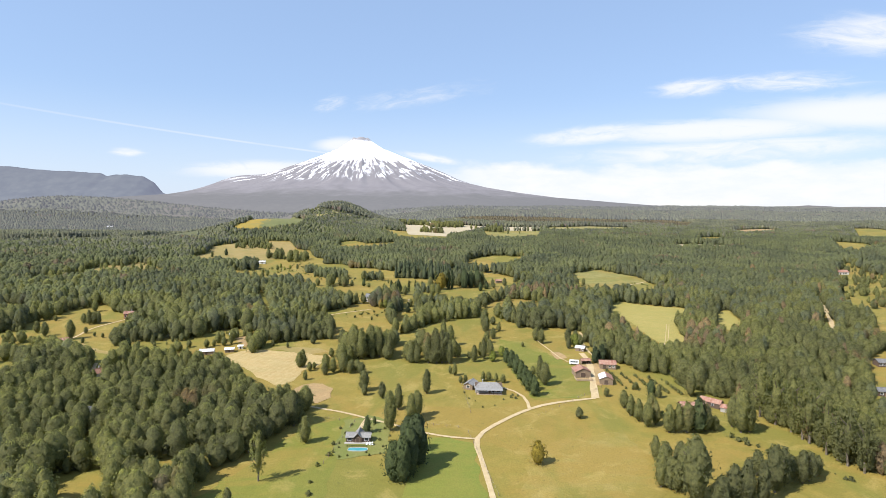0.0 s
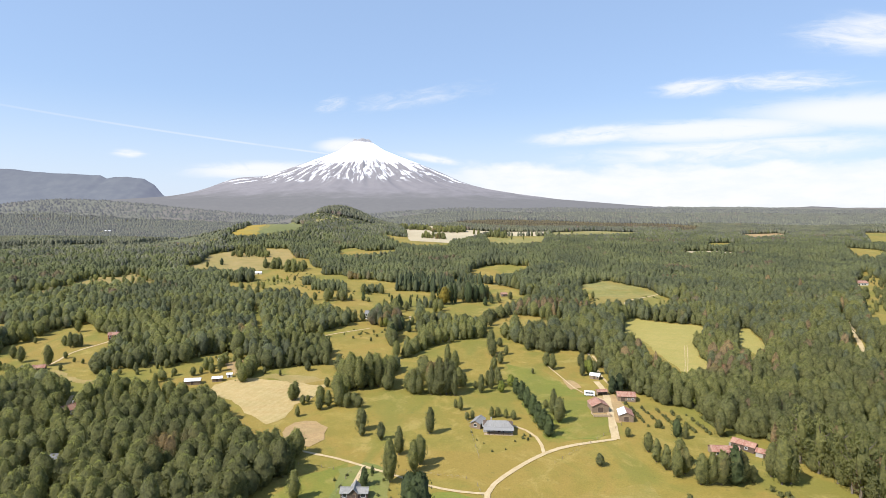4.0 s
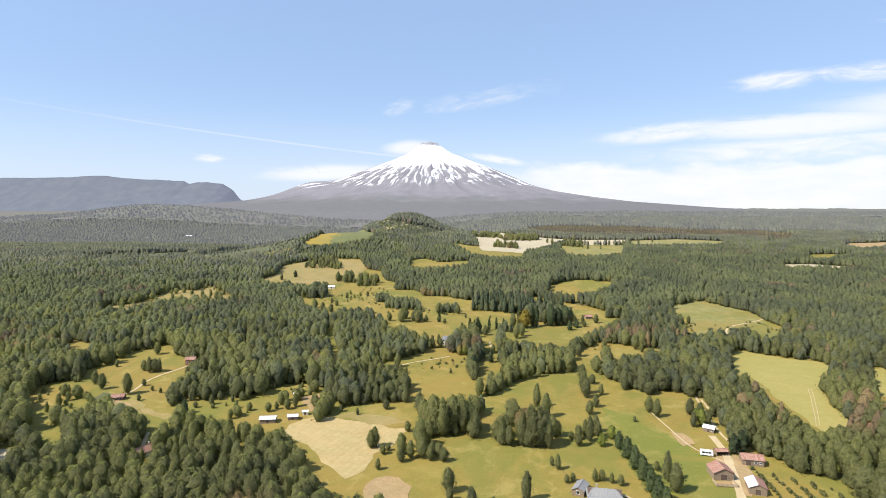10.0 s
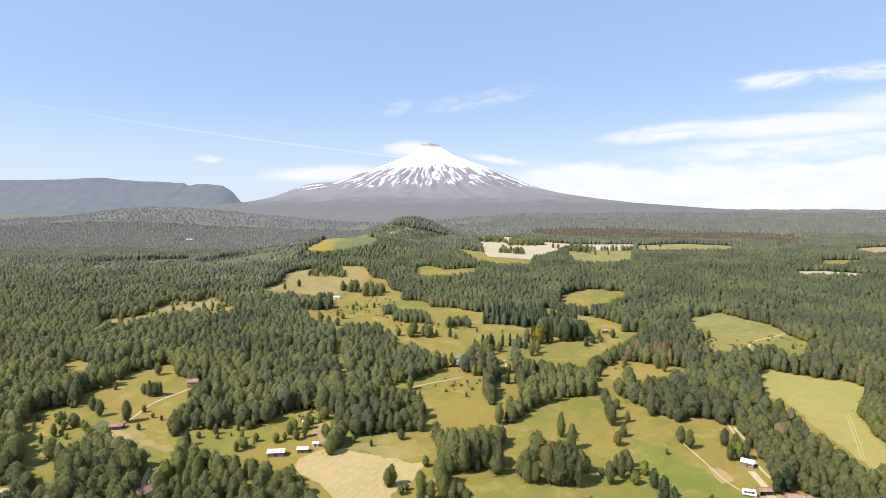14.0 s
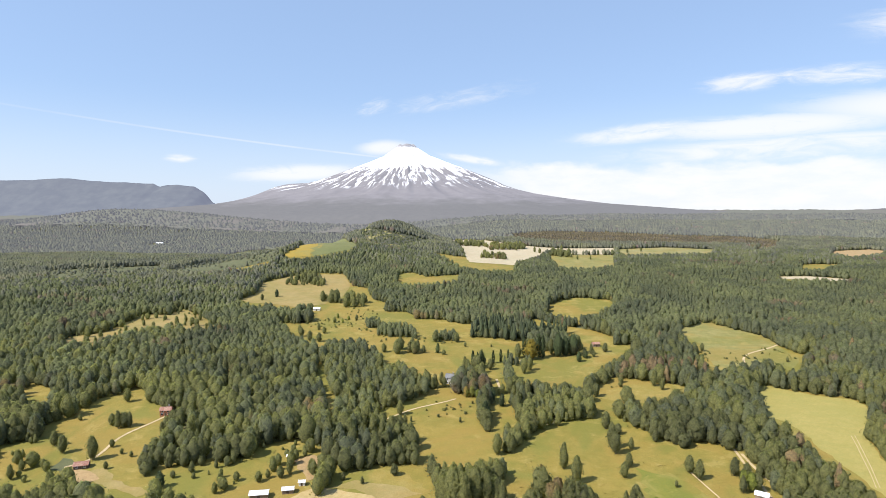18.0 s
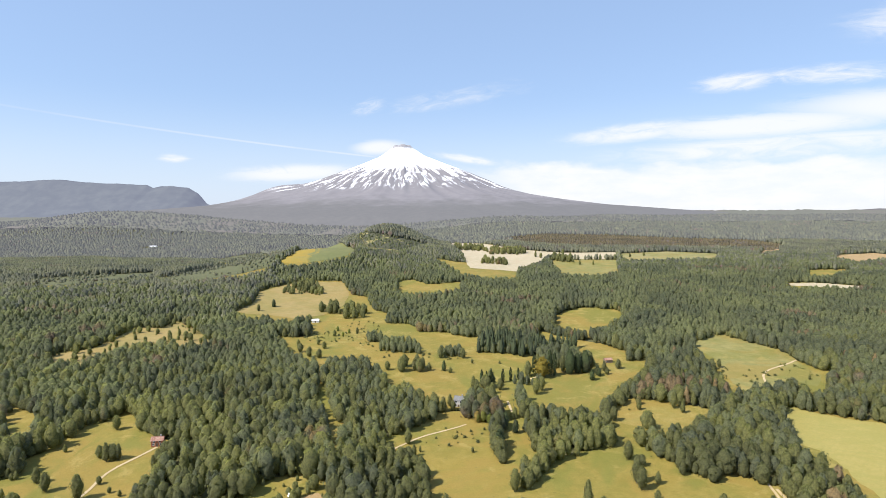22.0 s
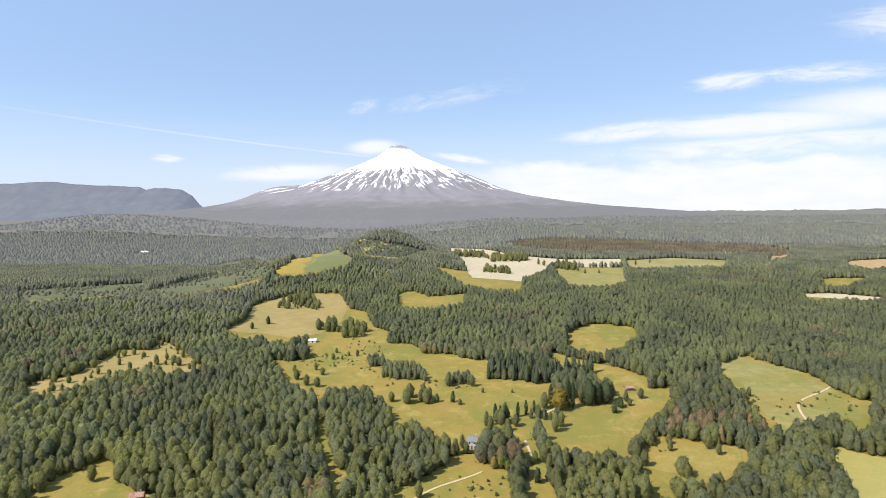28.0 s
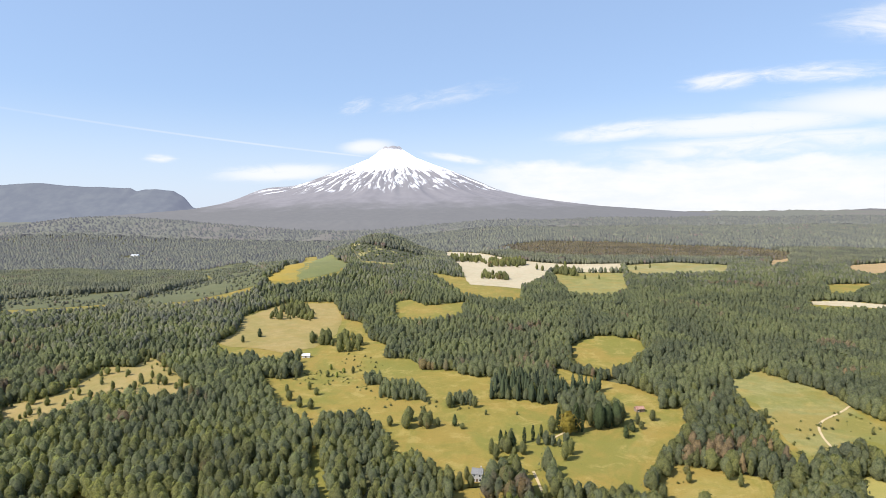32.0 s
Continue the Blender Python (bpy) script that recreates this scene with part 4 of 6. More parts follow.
# near, middle and far woods
x, y = jitter(-700, 600, 140, 700, 5.9, rng)
ok = keep_open(x, y) & in_view(x, y, 700)
x, y = x[ok], y[ok]
h = rng.uniform(9.0, 14.2, len(x)) * (1 + 0.24 * fractal(x, y, 140, 3, 2.0))
# the share of leaves blued for haze rises with distance, plus random drifts
blued = rng.uniform(size=len(x)) < smooth(y, 280, 720) + 0.25 * fractal(x, y, 200, 3, 7.0)
close = y < 330
old_pines = np.exp(-(((x - 160) / 26) ** 2 + ((y - 385) / 30) ** 2)) + np.exp(-(((x - 92) / 26) ** 2 + ((y - 540) / 16) ** 2)) + 0.6 * np.exp(-(((x - 150) / 14) ** 2 + ((y - 225) / 45) ** 2))
rusty = (rng.uniform(size=len(x)) < 0.62 * old_pines + 0.012) & (x > 30)
RUSTLEAF = material("rusty_leaf", foliage((0.215, 0.150, 0.088), (0.265, 0.185, 0.108), (0.31, 0.225, 0.135)), 0.9, 0.35)
for sel, kinds in ((rusty & close, CLOSEC), (rusty & ~close, NEARC)):
    tagged(plant("brown_trees", kinds, x[sel], y[sel], h[sel] * 1.12, RUSTLEAF, rng, (0.65, 0.95)), "tall reddish brown trees among the green woods", "trees", kind="stuff")
x, y, h, blued, close = (q[~rusty] for q in (x, y, h, blued, close))
for name, sel, mat, kinds, label in (("close_woods", close & ~blued, LEAF, CLOSEC, "tall mixed native woodland with full leafy crowns"),
                                     ("close_evergreens", close & blued, LEAF_MID, CLOSEC, "tall native woodland trees with leaves blued for haze"),
                                     ("near_woods", ~close & ~blued, LEAF, NEARC, "dense mixed native woodland with uneven crowns"),
                                     ("near_evergreens", ~close & blued, LEAF_MID, NEARC, "dense woodland with pointed crowns, leaves blued for haze")):
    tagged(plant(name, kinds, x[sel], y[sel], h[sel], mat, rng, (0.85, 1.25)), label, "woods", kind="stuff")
# the same woods behind and beside the start
bx, by = jitter(-320, 330, -80, 140, 12.0, rng)
ok = keep_open(bx, by)
tagged(plant("back_woods", MIDC, bx[ok], by[ok], rng.uniform(9, 15, ok.sum()), LEAF, rng, (0.9, 1.3)), "mixed native woodland round the lower pasture", "woods", kind="stuff")
# the wood's edge: lower, bushier trees close along every clearing
ex, ey = [], []
for pts in CLEAR:
    for px, py in wavy(outward(pts, 3.2), 4.6, 1.4, len(pts)):
        ex.append(px)
        ey.append(py)
ex, ey = np.array(ex), np.array(ey)
ok = keep_open(ex, ey) & in_view(ex, ey, 700) & (ey < 1000) & (ey > 140) & (fractal(ex, ey, 60, 2, 3.0) > -0.45)
ex, ey = ex[ok], ey[ok]
eh = rng.uniform(4, 11, len(ex))
for name, sel, kinds in (("wood_edge", ey < 330, CLOSEC), ("far_wood_edge", ey >= 330, NEARC)):
    tagged(plant(name, kinds, ex[sel], ey[sel], eh[sel], LEAF, rng, (1.0, 1.5)), "bushy lower trees along the edge of the woods", "woods", kind="stuff")
x, y = jitter(-1450, 1250, 700, 1650, 6.3, rng)
ok = keep_open(x, y) & in_view(x, y, 1500)
x, y = x[ok], y[ok]
h = rng.uniform(9.0, 12.8, len(x)) * (1 + 0.2 * fractal(x, y, 180, 3, 2.0))
# share of haze-greyed leaves rises with distance and into the valley
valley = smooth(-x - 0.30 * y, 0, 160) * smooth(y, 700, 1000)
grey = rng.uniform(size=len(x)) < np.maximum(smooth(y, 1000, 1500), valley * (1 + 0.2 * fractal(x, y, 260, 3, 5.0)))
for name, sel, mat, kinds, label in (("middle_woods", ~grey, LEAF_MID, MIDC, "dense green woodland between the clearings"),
                                     ("grey_woods", grey & (y < 1150), LEAF_FAR, MIDC, "valley woodland with leaves greyed for haze"),
                                     ("valley_woods", grey & (y >= 1150), LEAF_FAR, FARC, "low woodland far down the valley with leaves greyed for haze")):
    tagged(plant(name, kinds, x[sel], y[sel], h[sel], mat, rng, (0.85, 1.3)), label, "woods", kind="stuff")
x, y = jitter(-2600, 2150, 1650, 2700, 13.6, rng)
ok = keep_open(x, y) & in_view(x, y, 3200)
x, y = x[ok], y[ok]
h = rng.uniform(9, 16, len(x))
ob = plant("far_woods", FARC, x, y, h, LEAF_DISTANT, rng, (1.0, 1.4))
tagged(ob, "far dull green woodland of the plain", "woods", kind="stuff")
# crowns of the plain and the foothill beyond, haze added as a stronger emission
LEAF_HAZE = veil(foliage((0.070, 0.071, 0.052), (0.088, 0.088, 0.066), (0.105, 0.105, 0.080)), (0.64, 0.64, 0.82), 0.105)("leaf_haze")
x, y = jitter(-3100, 2700, 2700, 3500, 21.0, rng)
ok = in_view(x, y, 3500)
x, y = x[ok], y[ok]
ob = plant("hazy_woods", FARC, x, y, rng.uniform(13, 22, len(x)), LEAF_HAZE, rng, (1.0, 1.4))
tagged(ob, "hazy blue green woodland on the far foothill", "woods", kind="stuff")
# young growth on the plantations and the valley scrub
for kind, pts in YOUNG:
    xs_, ys_ = [p[0] for p in pts], [p[1] for p in pts]
    x, y = jitter(min(xs_), max(xs_), min(ys_), max(ys_), 8.5 if kind == "felled" else 10.0, rng)
    ok = in_poly(x, y, pts) & (fractal(x, y, 150, 3, 4.0) > (-0.75 if kind == "felled" else -2 if kind == "plantation" else -0.2))
    if ok.sum():
        ob = plant("young_growth", FARC, x[ok], y[ok], rng.uniform(2.5, 6.0, ok.sum()), YOUNGLEAF if kind == "felled" else LEAF_MID if kind == "plantation" else LEAF_FAR, rng, (1.2, 2.0))
        tagged(ob, "low young growth on the valley plantation", "scrub", kind="stuff")
# the canopy of the plain beyond, one rough skin
fx, fy = np.arange(-4600, 4601, 34.0), np.arange(2660, 4960, 30.0)
GX, GY = np.meshgrid(fx, fy)
skin = terrain(GX, GY) + 9 + rng.uniform(-5, 5, GX.shape) + fractal(GX, GY, 500, 3, 8.0) * 4
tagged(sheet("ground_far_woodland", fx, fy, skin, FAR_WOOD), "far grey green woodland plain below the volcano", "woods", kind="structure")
# stands inside the clearings
for kind, pts in WOOD:
    xs_, ys_ = [p[0] for p in pts], [p[1] for p in pts]
    x, y = jitter(min(xs_), max(xs_) + 5, min(ys_), max(ys_) + 5, 5.5 if kind == "pine" else 4.3 if kind == "dense" else 6.5, rng)
    ok = in_poly(x, y, pts)
    x, y = x[ok], y[ok]
    if len(x):
        if kind == "sparse":
            ok = keep_sites(x, y) & (rng.uniform(size=len(x)) < 0.36 + 0.35 * fractal(x, y, 45, 2, 1.0))
            ob = plant("scattered_trees", NEARC, x[ok], y[ok], rng.uniform(2.0, 9.5, ok.sum()), LEAF, rng, (0.9, 1.4))
            tagged(ob, "small scattered trees on rough dry ground", "trees", kind="stuff")
        elif kind == "pine":
            ob = plant("pine_stand", PINEC, x, y, rng.uniform(15, 20, len(x)), PINE, rng, (0.5, 0.7))
            tagged(ob, "dark dense pine stand at the pasture edge", "trees", kind="stuff")
        elif kind == "dense":
            ob = plant("young_stand", NEARC, x, y, rng.uniform(6.5, 10.5, len(x)), LEAF_MID, rng, (0.75, 1.0))
            tagged(ob, "even aged dark green young stand in the pasture", "trees", kind="stuff")
        else:
            ok = rng.uniform(size=len(x)) < 0.78
            x, y = x[ok], y[ok]
            ob = plant("tree_stand", CLOSEC if min(ys_) < 420 else NEARC, x, y, rng.uniform(5.5, 15.5, len(x)), LEAF, rng)
            tagged(ob, "small broadleaf tree stand in the pasture", "trees", kind="stuff")

# ---- single trees ----
def part(name, bm, mat, parent, label=""):
    """Links a bmesh as one mesh object under its thing."""
    me = bpy.data.meshes.new(name)
    bm.to_mesh(me)
    bm.free()
    me.materials.append(mat)
    ob = new(name, me)
    ob.parent = parent
    return tagged(ob, label)


def tube(bm, path, radii, sides=6):
    rings = []
    for i, (p, r) in enumerate(zip(path, radii)):
        d = Vector(path[min(i + 1, len(path) - 1)]) - Vector(path[max(i - 1, 0)])
        q = d.to_track_quat("Z", "Y").to_matrix()
        rings.append([bm.verts.new(Vector(p) + q @ Vector((r * math.cos(a), r * math.sin(a), 0))) for a in [6.2832 * k / sides for k in range(sides)]])
    for a, b in zip(rings, rings[1:]):
        for k in range(sides):
            bm.faces.new((a[k], a[(k + 1) % sides], b[(k + 1) % sides], b[k]))
    bm.faces.new(rings[-1])


def trunk_mesh(seed, top=0.8, r=0.022, limbs=5, low=0.25):
    rr, bm = random.Random(seed), bmesh.new()
    path = [(0, 0, -0.03)] + [(rr.uniform(-0.012, 0.012), rr.uniform(-0.012, 0.012), top * k / 4) for k in range(5)]
    tube(bm, path, [r * 1.5, r * 1.2, r, r * 0.8, r * 0.5, r * 0.2])
    for k in range(limbs):
        a, z = rr.uniform(0, 6.283), low + (top - low) * 0.8 * k / limbs
        L = rr.uniform(0.10, 0.2)
        tube(bm, [(0, 0, z), (L * 0.6 * math.cos(a), L * 0.6 * math.sin(a), z + L * 0.5), (L * math.cos(a), L * math.sin(a), z + L)], [r * 0.5, r * 0.35, r * 0.1], 4)
    me = bpy.data.meshes.new("trunk")
    bm.to_mesh(me)
    bm.free()
    me.materials.append(BARK)
    return me


def crown_mesh(cards, mat):
    k = cards.shape[1] // 2
    ob = quad_mesh("crown", cards[:, :k], mat, sides=k, normals=cards[:, k:])
    me = ob.data
    bpy.data.objects.remove(ob)
    return me


def column(seed, n, size, width=0.11):
    r, out = np.random.RandomState(seed), []
    for i in range(n):
        h = r.uniform(0.06, 0.99)
        rad = width * math.sin(math.pi * (0.12 + 0.86 * h)) ** 0.6 * r.uniform(0.7, 1.1)
        a = r.uniform(0, 6.283)
        p = np.array([rad * math.cos(a), rad * math.sin(a), h])
        nrm = np.array([math.cos(a), math.sin(a), 0.3]) + r.normal(size=3) * 0.4
        nrm /= np.linalg.norm(nrm)
        u = np.cross(nrm, [0, 0, 1.0])
        u /= np.linalg.norm(u)
        w = np.cross(nrm, u)
        s = size * r.uniform(0.6, 1.2)
        face = [p - u * s * 0.7 - w * s, p + u * s * 0.7 - w * s, p + u * s * 0.5 + w * s, p - u * s * 0.5 + w * s]
        soft = 0.6 * nrm + np.array([math.cos(a), math.sin(a), 0.2]) * 0.7
        out.append(leaf_face(face, [soft / np.linalg.norm(soft)] * 4))
    return np.array(out)


GOLDLEAF = material("golden_leaf", foliage((0.20, 0.145, 0.024), (0.28, 0.205, 0.034), (0.36, 0.275, 0.05)), 0.8, 0.3)
LIMELEAF = material("lime_leaf", foliage((0.14, 0.16, 0.03), (0.21, 0.22, 0.045), (0.30, 0.29, 0.07)), 0.8, 0.3)
DARKLEAF = material("dark_leaf", foliage((0.052, 0.068, 0.029), (0.074, 0.092, 0.039), (0.112, 0.128, 0.053)), 0.8, 0.25)
KINDS = {
    "b": ("broadleaf_tree", [crown_mesh(leafy(100 + k, 620, 0.020, (0.1, 0.45, 0.25)[k % 3], (0.27, 0.22, 0.25)[k % 3], 0.07, (14, 11), 0.74, 30), LEAF) for k in range(6)], [trunk_mesh(k) for k in range(3)], 1.22,
          ["olive green broadleaf tree with a full crown in the pasture", "small green broadleaf tree standing in dry grass"], "broadleaf trees"),
    "s": ("broadleaf_tree", [crown_mesh(leafy(120 + k, 760, 0.0185, 0.2, 0.24, 0.2, (7, 4), 0.35, 17), LEAF) for k in range(3)], [trunk_mesh(9, 0.85, 0.02, 7, 0.2)], 0.85,
          ["tall thin crowned tree with a bare pale trunk"] * 2, "broadleaf trees"),
    "w": ("willow_tree", [crown_mesh(leafy(125, 420, 0.023, 0.0, 0.30, 0.03, (14, 10), 0.76, 26), LEAF)], [trunk_mesh(12)], 1.5, ["wide rounded green tree beside the lane"] * 2, "broadleaf trees"),
    "d": ("dark_tree", [crown_mesh(leafy(130 + k, 620, 0.020, 0.15, 0.28, 0.02, (14, 11), 0.76, 32), DARKLEAF) for k in range(2)], [trunk_mesh(14)], 0.95,
          ["tall dense dark green tree casting a deep shadow", "dense dark green tree at the pasture"], "dark trees"),
    "c": ("conifer_tree", [crown_mesh(leafy(140 + k, 360, 0.023, 0.55, 0.19, 0.02, (10, 8), 0.72, 26), DARKLEAF) for k in range(3)], [trunk_mesh(20, 0.9, 0.018, 0)], 1.55,
          ["dark green conical conifer tree", "small dark green conifer in the grass"], "conifers"),
    "p": ("poplar_tree", [crown_mesh(column(150 + k, 240, 0.04), DARKLEAF) for k in range(3)], [trunk_mesh(24, 0.9, 0.015, 0)], 1.0,
          ["slim upright dark green poplar tree"] * 2, "poplar row"),
    "o": ("golden_tree", [crown_mesh(leafy(160, 460, 0.023, 0.1, 0.28, 0.08, (10, 8), 0.72, 24), GOLDLEAF)], [trunk_mesh(26)], 1.25, ["round golden flowering tree in the pasture"] * 2, "golden trees"),
    "y": ("blossom_tree", [crown_mesh(leafy(170 + k, 420, 0.023, 0.1, 0.30, 0.06, (10, 8), 0.72, 22), LIMELEAF) for k in range(2)], [trunk_mesh(28)], 1.15,
          ["pale yellow green flowering tree at the wood edge"] * 2, "flowering trees"),
}
tree_rng = random.Random(5)


def single(kind, x, y, h):
    name, crowns, trunks, wide, labels, group = KINDS[kind]
    root = new(name)
    root.empty_display_size = 0.5
    h *= 1.12 if kind in "cd" else 1.0
    w = h * wide * tree_rng.uniform(0.85, 1.15) * (min(1.1, max(0.66, 1.15 - 0.034 * (h - 3))) if kind == "b" else 1.0)
    root.location = (x, y, th(x, y))
    root.scale = (w, w, h)
    root.rotation_euler = (0, 0, tree_rng.uniform(0, 6.283))
    for nm, me in (("trunk", tree_rng.choice(trunks)), ("crown", tree_rng.choice(crowns))):
        o = new(nm, me)
        o.parent = root
    tagged(root, labels[0] if h > 8 else labels[1], "tree", group)
    return root


def trees(text):
    """Single trees: kind, x, y and height of each."""
    for item in text.split():
        k, x, y, h = item.split(",")
        single(k, float(x), float(y), float(h))


trees("s,146.9,259.5,26.5 s,148.9,250.7,25.3 s,151.4,243.1,26.6 s,152.3,232.2,26.7 s,152.7,222.2,24.4 s,154.7,213.0,23.4 s,157.1,207.4,22.4 s,151.8,235.9,21.7 s,154.0,217.5,21.6 b,-39.1,289.1,11.1 b,-7.0,285.8,13.0 b,7.8,313.5,7.5 b,-21.6,242.0,18.2 b,-28.9,279.2,8.7 b,-19.7,265.1,12.9 b,-12.8,250.4,13.8 b,-10.6,256.7,12.8 d,-12.6,221.2,13.9 d,-13.3,199.4,15.5 d,-16.4,200.2,13.6")
trees("d,-8.9,212.0,18.2 d,-11.0,204.3,17.1 b,24.2,349.2,9.4 b,30.2,355.2,9.5 b,20.5,345.7,7.9 y,37.3,348.4,7.2 c,38.8,337.3,8.4 c,40.7,327.9,9.8 c,42.1,318.0,10.2 c,43.6,307.8,10.2 c,44.6,298.2,10.2 c,45.9,290.8,9.7 c,47.1,283.7,9.7 b,53.7,308.0,14.0 b,54.9,299.3,13.0 b,51.5,317.3,4.6 b,22.8,304.7,5.7 b,25.9,305.7,5.1 b,29.7,304.0,5.0 b,33.2,302.3,5.0")
trees("b,10.6,301.8,4.1 b,13.3,303.6,4.1 o,37.1,212.7,9.3 b,63.0,256.1,5.6 c,-29.0,248.9,3.1 c,-31.0,239.6,7.0 b,-58.1,351.8,13.4 b,-52.8,345.0,20.7 b,-47.6,341.8,19.8 b,-42.7,346.4,20.4 b,-37.6,346.5,18.6 b,-30.7,342.2,16.3 b,-15.5,344.8,12.1 b,-20.4,341.3,10.2 b,-7.8,338.3,18.2 b,-3.4,336.3,21.6 b,0.6,335.3,21.1 b,4.0,337.5,18.5 b,7.9,347.7,11.5 b,1.7,385.6,14.7")
trees("b,6.1,372.1,14.2 b,-31.9,399.1,12.3 d,105.6,284.1,8.0 b,108.7,281.9,7.3 b,101.1,293.5,4.3 b,87.3,269.1,9.0 b,87.5,259.7,10.3 b,89.0,253.4,10.8 b,90.9,247.4,11.3 b,95.3,249.8,11.5 b,95.7,256.6,12.3 b,98.1,241.7,12.9 b,102.0,241.8,13.4 b,105.9,241.8,14.1 c,110.8,241.9,14.6 b,114.5,243.7,12.4 b,118.7,243.7,7.1 b,128.4,248.0,14.5 b,129.2,242.2,19.7 b,132.9,242.3,15.7")
trees("b,83.5,217.9,9.6 b,82.0,204.7,13.3 b,80.5,195.2,11.9 b,81.8,193.4,12.0 b,89.4,209.0,11.4 b,87.8,200.8,13.5 b,77.8,196.7,12.8 b,85.6,187.3,23.6 b,116.1,205.2,10.1 b,115.6,193.4,17.7 b,121.0,197.3,15.3 b,98.9,187.5,13.4 b,102.4,186.2,16.4 b,107.7,186.2,15.7 b,129.3,199.7,12.8 b,132.8,201.4,11.4 b,138.3,205.5,8.0 b,126.2,201.3,9.9 b,92.1,182.7,11.9")
trees("s,-64.3,198.7,18.7 b,-55.0,229.5,11.7 b,-69.9,184.0,5.8 b,-80.8,325.1,9.4 b,-73.7,319.4,5.6 b,-72.7,304.5,5.7 c,96.2,339.8,10.2 b,83.1,283.7,4.7 y,145.0,292.8,5.2 y,150.4,289.7,6.6 b,125.6,284.5,13.9 b,-38.0,282.9,5.9 b,-63.8,312.9,7.8 b,-59.9,316.8,9.2 b,-56.8,324.7,10.1 b,31.8,404.3,12.5 b,38.8,429.4,6.6 b,37.3,489.8,10.1 b,-10.9,574.8,13.0 b,66.3,383.3,4.0")
trees("b,85.5,383.9,9.9 b,89.5,379.9,9.0 b,96.7,382.8,7.1 b,99.6,293.5,3.0 b,-63.7,245.4,16.6 b,-67.6,248.3,14.2 b,-73.9,251.2,11.8 b,-75.2,221.2,16.2 b,-78.9,222.1,14.6")
trees("b,-79.3,326.5,10.6 b,-113.8,363.1,4.1 b,-98.0,364.1,4.1 b,-83.7,373.4,6.4 b,-72.0,323.2,4.0 b,-66.0,326.4,8.1 b,-54.4,317.6,11.7 b,-50.4,315.7,7.8 b,-44.2,315.4,7.0 b,-66.4,345.7,5.8 b,33.2,436.4,11.1 b,31.0,410.6,15.5 b,35.3,389.7,8.1 b,41.5,410.1,6.9 b,30.4,378.4,8.4 b,19.7,338.0,10.9 b,25.9,344.0,13.9 b,30.9,350.2,8.5 y,30.9,339.2,6.8 b,17.0,345.9,4.2")
trees("b,2.8,336.2,19.1 b,-2.5,334.6,21.0 b,-7.6,335.1,16.4 b,-14.1,335.5,10.4 b,5.1,333.9,14.9 b,10.6,348.0,8.5 b,5.3,316.9,4.6 c,-38.2,443.7,11.6 c,-33.4,472.7,10.4 c,-27.4,467.3,8.2 b,-39.8,484.5,15.0 y,-47.0,504.0,12.5 y,-52.5,489.5,8.7 b,-108.2,367.2,4.8 b,-91.7,448.3,9.9 b,-86.4,433.0,7.6 b,-83.5,438.5,3.9 b,-53.5,439.8,3.5 c,45.3,581.3,7.7 b,58.7,509.8,7.5")
trees("b,86.5,506.0,8.7 b,-245.9,379.2,13.8 b,-232.6,370.2,4.3 w,-254.4,419.8,9.7 b,-263.2,421.1,7.8 b,-256.9,417.5,11.5 b,-251.4,420.1,9.7 b,-276.8,457.8,9.8 b,-287.9,427.3,4.8 b,-245.0,393.9,4.7 b,-234.5,386.3,3.5 b,-227.4,383.6,3.5 b,-226.6,412.6,7.5 b,-273.0,357.0,8.1 b,-273.3,348.4,6.3 b,-274.5,365.9,6.0 b,-278.2,393.3,9.1 b,-267.4,385.5,10.6 b,-265.6,369.2,5.1 c,-194.5,354.6,7.9")
trees("b,-193.3,363.9,3.9 b,-165.7,350.9,6.1 b,-162.8,354.5,6.2 b,-160.5,363.1,5.1 b,-149.2,362.9,5.7 b,-139.9,367.4,6.4 b,-136.5,371.4,8.1 b,-146.0,366.7,4.8 b,-125.6,372.5,8.1 c,91.8,338.0,9.3 b,82.5,367.5,8.9 y,87.2,369.3,9.8 b,90.0,369.6,8.9 b,53.1,370.8,3.6 b,66.6,378.8,10.8 b,64.1,385.5,9.5 b,57.2,420.4,8.8")
trees("p,-47.9,549.2,12.7 p,-44.3,553.5,10.5 p,-40.8,545.5,13.7 p,-31.6,558.2,11.0 p,-25.4,562.7,10.7 p,-19.2,567.4,9.3 o,-0.2,572.6,17.5 p,-5.4,581.6,15.8 p,6.5,577.4,20.6 p,10.4,577.5,19.3 b,-54.2,541.0,11.3 b,-51.6,533.5,11.1 b,-40.3,533.9,9.2 b,-34.2,541.8,9.4 d,23.3,582.7,18.7 b,18.3,587.3,14.7 d,30.0,585.7,15.5 d,36.5,587.9,16.8 b,41.8,592.9,16.2 b,52.6,591.3,9.3")
trees("b,53.2,583.6,6.2 b,65.7,598.5,8.6 c,38.7,569.5,8.0 c,45.9,578.8,6.2 b,-8.3,535.2,12.9 b,-3.4,543.1,11.3 b,57.5,549.1,5.7 b,61.1,519.9,7.0 b,83.2,513.9,12.0 b,-319.5,802.0,9.1 c,-309.2,826.4,9.5 b,-357.9,877.9,5.1 b,-242.1,700.8,11.0 b,-229.0,692.7,10.8 b,-221.1,648.0,7.4 b,-194.5,641.7,7.3 b,-203.9,655.2,7.5 b,-213.1,628.5,9.5 b,-200.6,614.3,10.1 b,-190.8,611.0,9.1")
